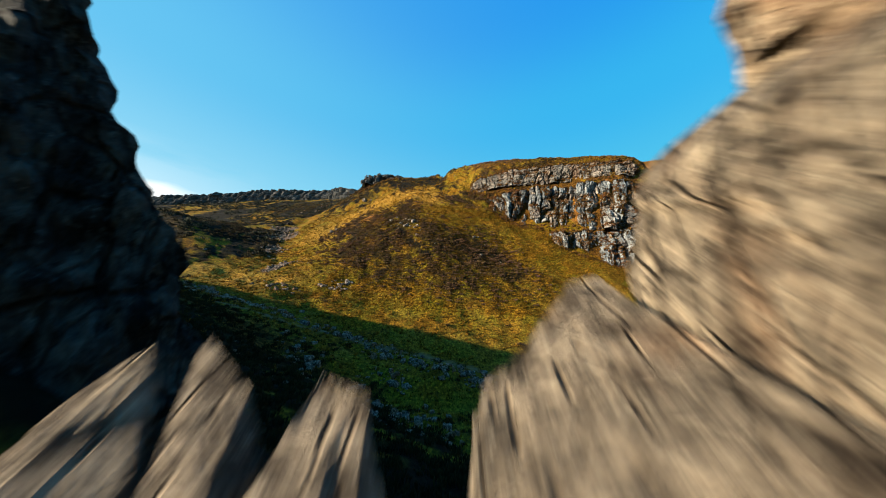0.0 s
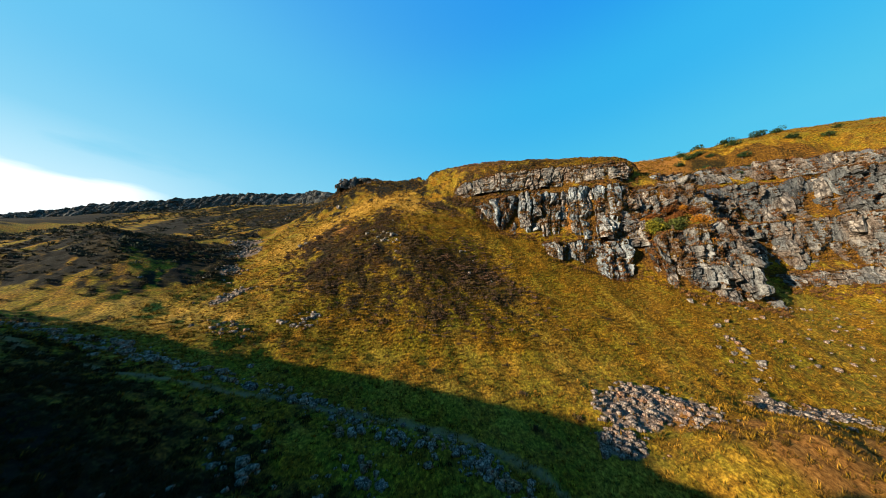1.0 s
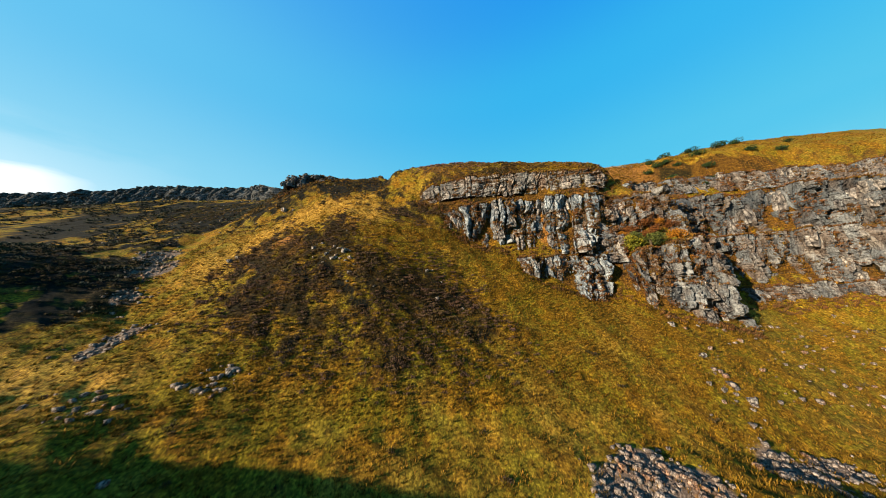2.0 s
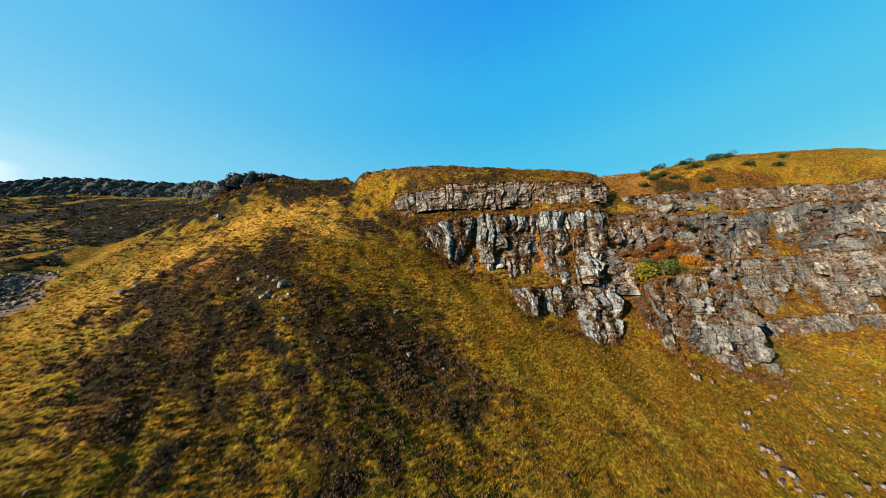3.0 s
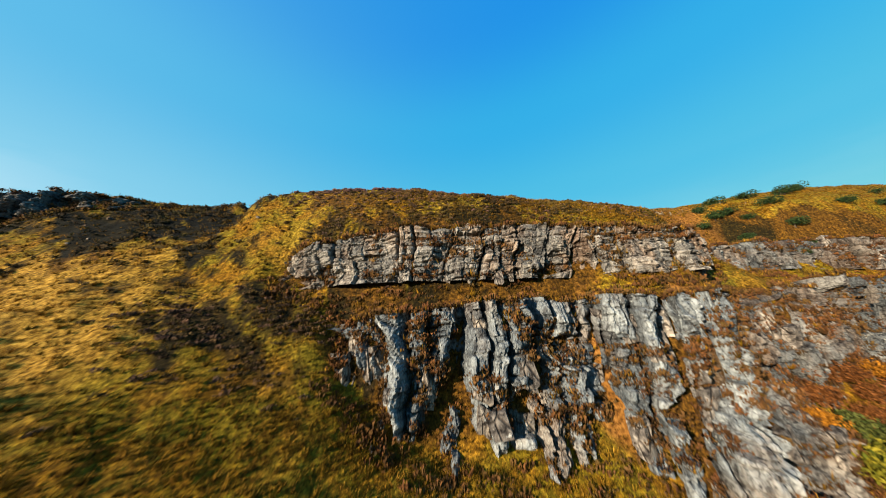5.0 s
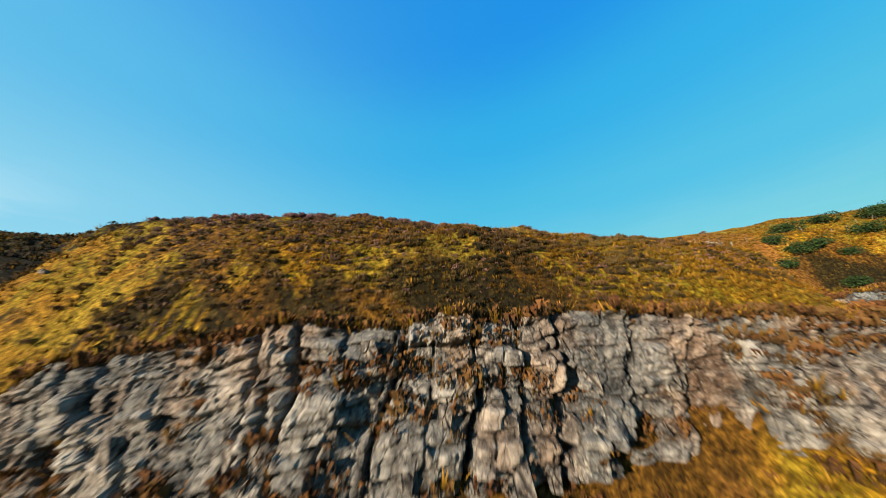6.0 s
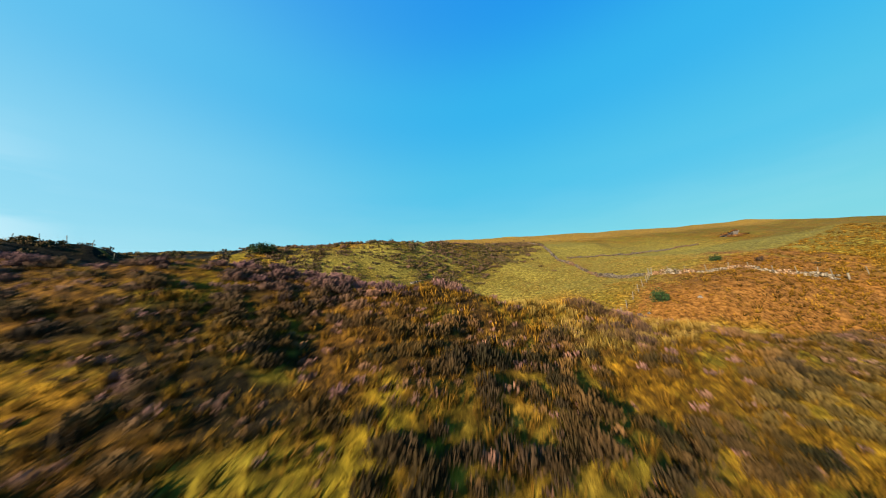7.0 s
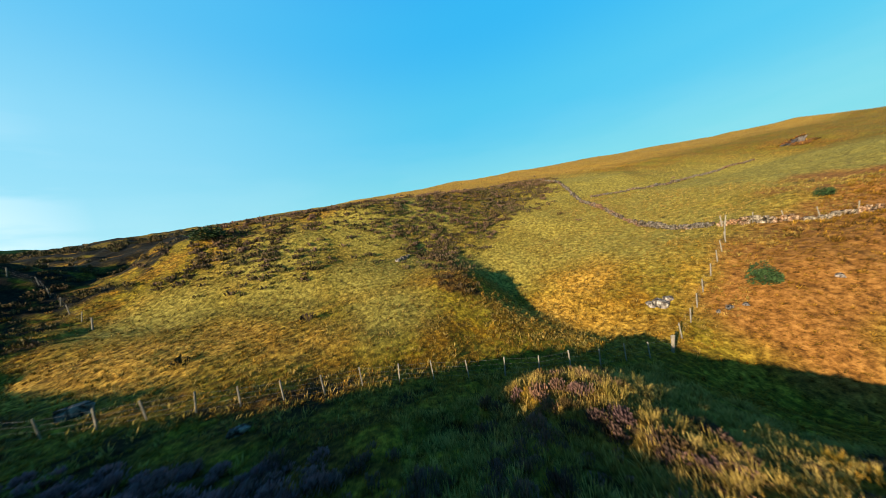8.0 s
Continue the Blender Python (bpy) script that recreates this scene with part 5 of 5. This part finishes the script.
def plant(name, shapes, x, y, z, size, tone, flower, material, label, category, seed, flat=1.0):
    """Plants of some shapes at x, y, z, all in one mesh of kind stuff."""
    rng = np.random.RandomState(seed)
    pick = rng.randint(len(shapes), size=len(x))
    cos, faces, cols, at = [], [], [], 0
    for i, (v, f, up) in enumerate(shapes):
        w = np.where(pick == i)[0]
        if not len(w):
            continue
        t = rng.rand(len(w)) * 6.283
        c, s = np.cos(t)[:, None], np.sin(t)[:, None]
        r = size[w][:, None]
        px = (v[None, :, 0] * c - v[None, :, 1] * s) * r + x[w][:, None]
        py = (v[None, :, 0] * s + v[None, :, 1] * c) * r + y[w][:, None]
        pz = v[None, :, 2] * r * flat + z[w][:, None]
        cos.append(np.stack([px, py, pz], -1).reshape(-1, 3))
        faces.append((f[None] + (np.arange(len(w)) * len(v))[:, None, None] + at).reshape(-1, 3))
        at += len(w) * len(v)
        col = np.zeros((len(w), len(v), 4))
        # roots darkened by colour, as inside a clump where little light falls
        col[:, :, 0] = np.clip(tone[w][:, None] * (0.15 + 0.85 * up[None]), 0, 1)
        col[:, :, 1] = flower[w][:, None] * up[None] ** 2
        col[:, :, 2] = (np.clip(2.0 * fbm(x[w] / 6, y[w] / 6, 4, 29) + 0.35, 0, 0.85) * tone[w])[:, None] * up[None]
        col[:, :, 3] = 1
        cols.append(col.reshape(-1, 4))
    me = bpy.data.meshes.new(name)
    fill(me, np.concatenate(cos), np.concatenate(faces))
    me.materials.append(material)
    tones = me.color_attributes.new("tone", "FLOAT_COLOR", "POINT")
    tones.data.foreach_set("color", np.concatenate(cols).astype(np.float32).ravel())
    return tagged(new(name, me), label, category, kind="stuff")


def surface(x, y):
    """The height of the ground mesh itself at x, y (arrays)."""
    i, j = np.clip(np.searchsorted(XS, x) - 1, 0, len(XS) - 2), np.clip(np.searchsorted(YS, y) - 1, 0, len(YS) - 2)
    f, g = (x - XS[i]) / (XS[i + 1] - XS[i]), (y - YS[j]) / (YS[j + 1] - YS[j])
    return (GZ[j, i] * (1 - f) + GZ[j, i + 1] * f) * (1 - g) + (GZ[j + 1, i] * (1 - f) + GZ[j + 1, i + 1] * f) * g


def steep(x, y):
    return np.hypot(height(x + 0.8, y) - height(x - 0.8, y), height(x, y + 0.8) - height(x, y - 0.8)) / 1.6


def sown(n, x0, x1, y0, y1, seed):
    rng = np.random.RandomState(seed)
    return rng.uniform(x0, x1, n), rng.uniform(y0, y1, n), rng


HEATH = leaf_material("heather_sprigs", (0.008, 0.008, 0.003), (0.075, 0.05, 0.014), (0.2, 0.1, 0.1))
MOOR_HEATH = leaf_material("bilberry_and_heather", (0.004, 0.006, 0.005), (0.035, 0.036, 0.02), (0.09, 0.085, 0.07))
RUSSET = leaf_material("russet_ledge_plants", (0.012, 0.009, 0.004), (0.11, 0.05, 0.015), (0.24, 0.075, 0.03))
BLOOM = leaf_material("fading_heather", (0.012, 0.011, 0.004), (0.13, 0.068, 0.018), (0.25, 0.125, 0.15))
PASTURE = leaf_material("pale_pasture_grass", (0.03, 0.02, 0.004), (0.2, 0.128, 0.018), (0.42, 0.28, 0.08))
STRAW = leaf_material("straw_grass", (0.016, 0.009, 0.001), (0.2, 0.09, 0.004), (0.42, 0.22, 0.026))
shape_rng = np.random.RandomState(3)
FULL = [heather_shape(shape_rng, 180, 1.15) for _ in range(6)]
THIN = [heather_shape(shape_rng, 36, 2.5) for _ in range(6)]
LEDGE = [heather_shape(shape_rng, 22, 3.4) for _ in range(6)]
TUSSOCK = [grass_shape(shape_rng, 11, 0.6) for _ in range(8)]
SWARD = [grass_shape(shape_rng, 14, 0.45) for _ in range(6)]
BENT = [grass_shape(shape_rng, 30, 0.22) for _ in range(5)]


def clumps(x, y):
    """Where heather grows in clumps on the hill, -1..1."""
    u, v = 0.94 * x + 0.34 * y, 0.94 * y - 0.34 * x
    return 1.0 * fbm(u / 4, v / 4, 3, 55) + 1.1 * value_noise(u / 1.5, v / 1.5, 57)


RIM = np.array(LINES["upper_rim"])
BACK, CREST = np.array(LINES["hill_back"]), np.array(LINES["hill_crest"])
# heather on the hill that the camera crosses
x, y, rng = sown(11500, 10, 92, 96, 126, 31)
red, green, blue = cover_at(x, y)
keep = (steep(x, y) < 5) & (y > np.interp(x, RIM[:, 0], RIM[:, 1]) + 1.0) & (rng.rand(len(x)) < np.clip(clumps(x, y) * 1.8 + red * 0.9 + 0.05 - np.clip((x - 47) / 12, 0, 0.6) + np.clip((y - np.interp(x, CREST[:, 0], CREST[:, 1]) + 5) / 9, 0, 0.3) + np.clip((107 - y) / 8, 0, 0.25), 0.02, 1)) & (rng.rand(len(x)) < 0.8) & (y < np.interp(x, BACK[:, 0], BACK[:, 1]) + 2)
x, y, red = x[keep], y[keep], red[keep]
bloom = np.clip(0.7 + fbm(x / 5, y / 5, 3, 91) * 1.4 + (y - 108) / 24, 0.05, 1) * rng.rand(len(x)) ** 0.5 * np.clip((y - np.interp(x, CREST[:, 0], CREST[:, 1]) + 5) / 7, 0.08, 1) * np.clip((66 - x) / 18, 0.2, 1) * np.where((y > 114.5) & (x > 46), 0.4, 1)
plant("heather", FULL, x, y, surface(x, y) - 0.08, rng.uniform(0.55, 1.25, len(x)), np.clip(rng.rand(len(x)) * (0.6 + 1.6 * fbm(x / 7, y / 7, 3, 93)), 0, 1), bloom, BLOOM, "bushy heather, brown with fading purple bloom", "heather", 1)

# small young heather between the bushes
x, y, rng = sown(6000, 14, 80, 98, 124, 39)
keep = (y > np.interp(x, RIM[:, 0], RIM[:, 1]) + 1.0) & (y < np.interp(x, BACK[:, 0], BACK[:, 1]) + 1) & (rng.rand(len(x)) < np.clip(0.55 + 0.8 * fbm(x / 4, y / 4, 3, 71), 0.1, 1))
x, y = x[keep], y[keep]
plant("heather", THIN, x, y, surface(x, y) - 0.06, rng.uniform(0.35, 0.8, len(x)), 0.2 + 0.8 * rng.rand(len(x)), 0.5 * rng.rand(len(x)), BLOOM, "low young heather among the hilltop grass", "heather", 9)

# heather patches on the slopes, knolls and banks farther off
x, y, rng = sown(44000, -125, 130, 45, 195, 32)
red, green, blue = cover_at(x, y)
slope = (x > -46) & (x < 30) & (y > 62) & (y < 112)
keep = ~slope & (steep(x, y) < 1.9) & (rng.rand(len(x)) < np.clip(red * 1.8 - 0.7, 0, 1) * np.clip(0.55 + 1.8 * fbm(x / 5, y / 5, 3, 63), 0.08, 1)) & ~((x > 6) & (x < 92) & (y > 96) & (y < 136))
x, y = x[keep], y[keep]
plant("heather", THIN, x, y, surface(x, y) - 0.06, rng.uniform(0.9, 2.0, len(x)), np.where(y > 146, 0.35, 0.0) + 0.55 * rng.rand(len(x)), np.where((y > 146) & (x > 20), 0.45, 0.12) * rng.rand(len(x)), HEATH, "dark brown heather patches on the moor slopes", "heather", 2)

# tall old heather in clumps over the far bank
x, y, rng = sown(10000, 20, 116, 140, 190, 47)
keep = rng.rand(len(x)) < within(x, y, BANK, 6) * np.clip(0.68 + 2.2 * fbm(x / 6, y / 6, 3, 49) + 0.04 * (y - 158), 0.05, 0.95)
x, y = x[keep], y[keep]
plant("heather", LEDGE, x, y, surface(x, y) - 0.1, rng.uniform(0.8, 1.9, len(x)), 0.3 + 0.7 * rng.rand(len(x)), 0.25 * rng.rand(len(x)), HEATH, "tall olive and purple-brown heather clumps over the far bank", "heather", 12, 0.85)

# heather and bilberry over the dark moor below the long cliff
x, y, rng = sown(8000, -230, -55, 84, 228, 48)
keep = rng.rand(len(x)) < within(x, y, DARK_MOOR, 8) * np.clip(0.6 + 1.8 * fbm(x / 12, y / 12, 3, 50), 0.1, 1) * (1 - 0.9 * np.clip(6 * fbm(x / 30, y / 16, 3, 31) - 0.7, 0, 1))
x, y = x[keep], y[keep]
plant("heather", THIN, x, y, surface(x, y) - 0.2, rng.uniform(1.4, 4.2, len(x)), rng.rand(len(x)), 0.6 * rng.rand(len(x)) ** 2, MOOR_HEATH, "dark green heather and bilberry below the long cliff", "heather", 13, 0.75)

# heather in clumps with golden grass between them, on the slope below the ridge
def clear_of_stones(x, y):
    free = np.ones(len(x), bool)
    for sx, sy, r in BOULDERS:
        free &= np.hypot(x - sx, y - sy) > r * 1.15
    return free


x, y, rng = sown(15000, -46, 30, 62, 112, 36)
red, green, blue = cover_at(x, y)
thick = 1.5 * fbm(x / 5, y / 5, 3, 65) + 0.8 * value_noise(x / 1.8, y / 1.8, 67)
keep = (rng.rand(len(x)) < np.maximum(np.clip(red * 1.5 - 0.4, 0, 1), 0.65 * within(x, y, BROWN_SLOPE, 8)) * np.clip(0.55 + thick, 0.12, 1)) & clear_of_stones(x, y)
x, y = x[keep], y[keep]
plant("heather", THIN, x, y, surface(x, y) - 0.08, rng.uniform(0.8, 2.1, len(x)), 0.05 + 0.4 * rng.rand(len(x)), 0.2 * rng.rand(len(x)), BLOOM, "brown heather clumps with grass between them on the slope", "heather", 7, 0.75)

# rough grass over the bushy hill
x, y, rng = sown(9000, 84, 185, 82, 124, 37)
plant("moor_grass", TUSSOCK, x, y, surface(x, y) - 0.05, rng.uniform(0.5, 1.1, len(x)), np.clip(0.1 + 0.6 * rng.rand(len(x)) + 0.6 * fbm(x / 8, y / 8, 3, 95), 0, 1), rng.rand(len(x)) ** 3, STRAW, "dry orange grass on the bushy hilltop", "grass", 8)

# heather on the bank below the gap, its tone kept near black to deepen the shade
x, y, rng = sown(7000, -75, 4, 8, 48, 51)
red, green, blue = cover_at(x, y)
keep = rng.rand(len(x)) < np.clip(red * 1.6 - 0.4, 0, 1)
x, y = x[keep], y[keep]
plant("heather", THIN, x, y, surface(x, y) - 0.1, rng.uniform(0.7, 1.6, len(x)), 0.3 * rng.rand(len(x)), 0.0 * x, HEATH, "heather on the bank by the gap, toned dark for shade", "heather", 14)

# pale bent grass and a few heather bushes on the lip above the pasture
x, y, rng = sown(2600, 48, 64, 108, 122.5, 53)
plant("moor_grass", BENT, x, y, surface(x, y) - 0.04, rng.uniform(0.45, 0.95, len(x)), 0.5 + 0.5 * rng.rand(len(x)), rng.rand(len(x)), PASTURE, "pale bent grass on the lip above the pasture", "grass", 15)
x, y, rng = sown(26, 51, 58, 118.4, 121.4, 54)
plant("heather", FULL, x, y, surface(x, y) - 0.06, rng.uniform(0.7, 1.3, len(x)), 0.2 + 0.7 * rng.rand(len(x)), 0.3 * rng.rand(len(x)), BLOOM, "purple-brown heather bushes on the lip above the pasture", "heather", 16)

# tufts of heather, bilberry and grass on the ledges of the crags
ledge = np.array(GREEN)
rng = np.random.RandomState(8)
dry = ledge[:, 3] > 0.78
ling, grassy = ledge[~dry], ledge[dry]
plant("heather", LEDGE, ling[:, 0], ling[:, 1], ling[:, 2], rng.uniform(0.8, 2.2, len(ling)), rng.rand(len(ling)), 0.25 * rng.rand(len(ling)), RUSSET, "brown heather tufts on the rock ledges", "heather", 3)
plant("moor_grass", TUSSOCK, grassy[:, 0], grassy[:, 1], grassy[:, 2], rng.uniform(0.9, 2.0, len(grassy)), rng.rand(len(grassy)), rng.rand(len(grassy)) ** 2, STRAW, "orange tussocks of grass on the rock ledges", "grass", 6)

# straw-coloured moor grass on the slopes, then the finer sward on the hilltop
x, y, rng = sown(50000, -62, 125, 26, 155, 33)
red, green, blue = cover_at(x, y)
keep = (steep(x, y) < 2.6) & (rng.rand(len(x)) < np.clip(1.15 - red * np.where((y < 46) & (x < 0), 1.3, 0.6) - blue * 1.5 - green * 0.7, np.where(y < 46, 0.03, 0.2), 1)) & ~((x > 12) & (x < 82) & (y > 104) & (y < np.interp(x, BACK[:, 0], BACK[:, 1]) + 7)) & clear_of_stones(x, y)
x, y, green = x[keep], y[keep], green[keep]
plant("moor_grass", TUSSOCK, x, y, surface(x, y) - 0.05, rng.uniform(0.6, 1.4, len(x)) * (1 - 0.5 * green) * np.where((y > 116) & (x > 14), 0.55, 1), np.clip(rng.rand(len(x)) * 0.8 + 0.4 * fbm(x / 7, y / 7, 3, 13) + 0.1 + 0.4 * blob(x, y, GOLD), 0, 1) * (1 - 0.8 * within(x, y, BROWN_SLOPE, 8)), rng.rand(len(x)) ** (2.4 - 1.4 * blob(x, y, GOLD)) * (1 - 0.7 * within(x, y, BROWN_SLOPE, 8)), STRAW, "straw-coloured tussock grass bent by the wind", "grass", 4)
TUFT = [grass_shape(shape_rng, 8, 0.5) for _ in range(6)]
x, y, rng = sown(30000, -30, 66, 62, 100, 41)
red, green, blue = cover_at(x, y)
keep = (steep(x, y) < 2.0) & (rng.rand(len(x)) < 1.1 - 0.5 * red)
x, y = x[keep], y[keep]
plant("moor_grass", TUFT, x, y, surface(x, y) - 0.03, rng.uniform(0.5, 1.0, len(x)), np.clip(0.15 + 0.85 * rng.rand(len(x)), 0, 1) * (1 - 0.75 * within(x, y, BROWN_SLOPE, 8)), rng.rand(len(x)) ** 2 * (1 - 0.75 * within(x, y, BROWN_SLOPE, 8)), STRAW, "fine tufts of dry grass on the steep slope", "grass", 10)
x, y, rng = sown(24000, 16, 112, 122, 160, 43)
keep = rng.rand(len(x)) < np.clip(0.75 + fbm(x / 4, y / 2.4, 3, 45), 0.1, 1)
x, y = x[keep], y[keep]
plant("moor_grass", TUFT, x, y, surface(x, y) - 0.03, rng.uniform(0.3, 0.75, len(x)), 0.4 + 0.6 * rng.rand(len(x)), rng.rand(len(x)) ** 2, PASTURE, "short pale tufts of grazed pasture grass", "grass", 11)
x, y, rng = sown(26000, 10, 84, 96, 132, 35)
keep = (steep(x, y) < 6) & (rng.rand(len(x)) < np.clip(0.7 + np.clip((x - 48) / 14, 0, 0.4) - clumps(x, y), 0.75, 1))
x, y = x[keep], y[keep]
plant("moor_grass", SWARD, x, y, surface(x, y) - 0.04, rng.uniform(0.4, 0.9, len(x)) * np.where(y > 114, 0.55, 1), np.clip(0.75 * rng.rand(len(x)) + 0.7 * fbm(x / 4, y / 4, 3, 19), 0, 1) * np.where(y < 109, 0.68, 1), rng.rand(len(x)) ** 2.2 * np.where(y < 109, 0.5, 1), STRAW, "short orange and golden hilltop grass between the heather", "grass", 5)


def bush_mesh(rng, n, leaf):
    """Foliage: small leaf sprays spread through a few overlapping lobes."""
    lobes = [(rng.uniform(-0.3, 0.3), rng.uniform(-0.3, 0.3), rng.uniform(0.25, 0.6), rng.uniform(0.22, 0.42)) for _ in range(6)]
    v, f = [], []
    for _ in range(n):
        lx, ly, lz, r = lobes[rng.randint(len(lobes))]
        d = rng.normal(0, 1, 3)
        d /= np.linalg.norm(d)
        p = np.array([lx, ly, lz]) + d * r * rng.uniform(0.65, 1.05)
        p[2] = max(p[2], 0.02)
        a, b = rng.normal(0, 1, 3), rng.normal(0, 1, 3)
        a = a / np.linalg.norm(a) * leaf
        b = b / np.linalg.norm(b) * leaf
        k = len(v)
        v += [p - a, p + b * 0.6, p + a, p - b * 0.6]
        f += [(k, k + 1, k + 2), (k, k + 2, k + 3)]
    me = bpy.data.meshes.new("foliage")
    fill(me, np.array(v), np.array(f))
    return me


def foliage_material(name, dark, light):
    m, t, b = shader(name, 0.7)
    g = t.nodes.new("ShaderNodeNewGeometry")
    t.links.new(ramp(t, g.outputs["Random Per Island"], [(0, dark), (1, light)]), b.inputs["Base Color"])
    return m


GORSE = foliage_material("gorse_leaves", (0.008, 0.018, 0.006), (0.03, 0.055, 0.016))
LEAVES = {"yellow": foliage_material("yellowing_leaves", (0.05, 0.06, 0.006), (0.17, 0.14, 0.012)), "green": foliage_material("dull_green_leaves", (0.02, 0.03, 0.006), (0.08, 0.085, 0.02)),
          "orange": foliage_material("orange_leaves", (0.12, 0.045, 0.004), (0.3, 0.12, 0.01)), "red": foliage_material("rusty_red_leaves", (0.05, 0.018, 0.005), (0.15, 0.055, 0.014)), "gorse": GORSE}
BARK, bt, bb = shader("bush_bark", 0.9)
bb.inputs["Base Color"].default_value = (0.06, 0.045, 0.03, 1)
bush_rng = np.random.RandomState(17)
STEM = rod("trunk", [(0, 0, -0.1), (0.03, 0.01, 0.2), (-0.02, 0.04, 0.5)], 0.04, BARK)
CROWNS = {}
for kind, mat in LEAVES.items():
    CROWNS[kind] = []
    for _ in range(3):
        me = bush_mesh(bush_rng, 1300, 0.05)
        me.materials.append(mat)
        CROWNS[kind].append(me)


def bush(x, y, wide, tall, kind, label, seed, z=None):
    base = tagged(new("bush"), label, "bush", "bushes on the moor")
    base.matrix_basis = pose(x, y, ground_z(x, y) - 0.05 if z is None else z, 0, 0, seed * 77 % 360) @ Matrix.Diagonal((wide, wide, tall, 1))
    part("trunk", STEM, None, base)
    part("foliage", CROWNS[kind][seed % 3], None, base)
    return base


BUSHES = [(105.3, 108.5, 3.2, 1.7), (109.6, 107.3, 3.6, 1.8), (112, 105.4, 3.4, 1.6), (114.3, 103.3, 2.6, 1.3), (111.2, 103.1, 3.2, 1.5), (108.4, 109.6, 3.0, 1.8), (123.3, 101.7, 4.2, 2.0), (121.4, 98.6, 3.8, 1.8), (120, 97.7, 2.6, 1.3), (117, 97.9, 2.8, 1.2),
          (136.1, 102.6, 4.4, 2.0), (145.8, 103, 3.6, 2.0), (137.2, 94.1, 3.6, 1.6), (147, 91.1, 3.6, 1.5), (155.2, 93.1, 2.6, 1.2), (127.5, 107.4, 4.6, 1.9), (116, 109.8, 4.2, 1.9), (76.8, 121.6, 1.5, 1.15), (97.8, 124.3, 1.4, 0.9), (28.8, 163.5, 4.6, 1.7)]
AUTUMN = [(66.8, 81.8, 52.4, 6.4, 5.2, "yellow"), (71.6, 81.4, 52.8, 6.2, 5.0, "green"), (69, 83.6, 55.2, 4.2, 3.2, "green"), (73.4, 83.4, 56.6, 3.0, 2.0, "red"), (70.4, 86, 58, 4.0, 2.6, "red"), (80, 81.8, 54.6, 4.6, 4.0, "orange"), (77.4, 81, 52.8, 3.2, 3.2, "yellow"), (82.6, 81.4, 52.6, 3.2, 4.2, "green"), (76.4, 83.6, 58, 3.4, 2.4, "red")]
AUTUMN += [(67, 85, 56.4, 3.4, 2.4, "orange"), (78.4, 84.2, 60, 3.4, 2.2, "orange"), (74, 85.4, 60, 4.2, 2.4, "red"), (81.6, 83, 59, 3.6, 2.2, "red"), (78, 78.6, 46.4, 3.0, 4.4, "orange"), (94, 78, 31.6, 2.6, 1.8, "green"), (91.6, 77.4, 31.8, 2.0, 1.4, "green")]
for i, (x, y, z, w, t, kind) in enumerate(AUTUMN):
    bush(x, y, w, t, kind, {"yellow": "yellow-green rowan bush growing out of the crag", "green": "dull green shrub growing on a rock ledge", "red": "rusty red shrub on the crag", "orange": "orange autumn bush on the crag"}[kind], i, z)
for i, (x, y, w, t) in enumerate(BUSHES):
    bush(x, y, w * 1.1, t * 1.5, "gorse", "dark green gorse bush on the dry hillside", i)
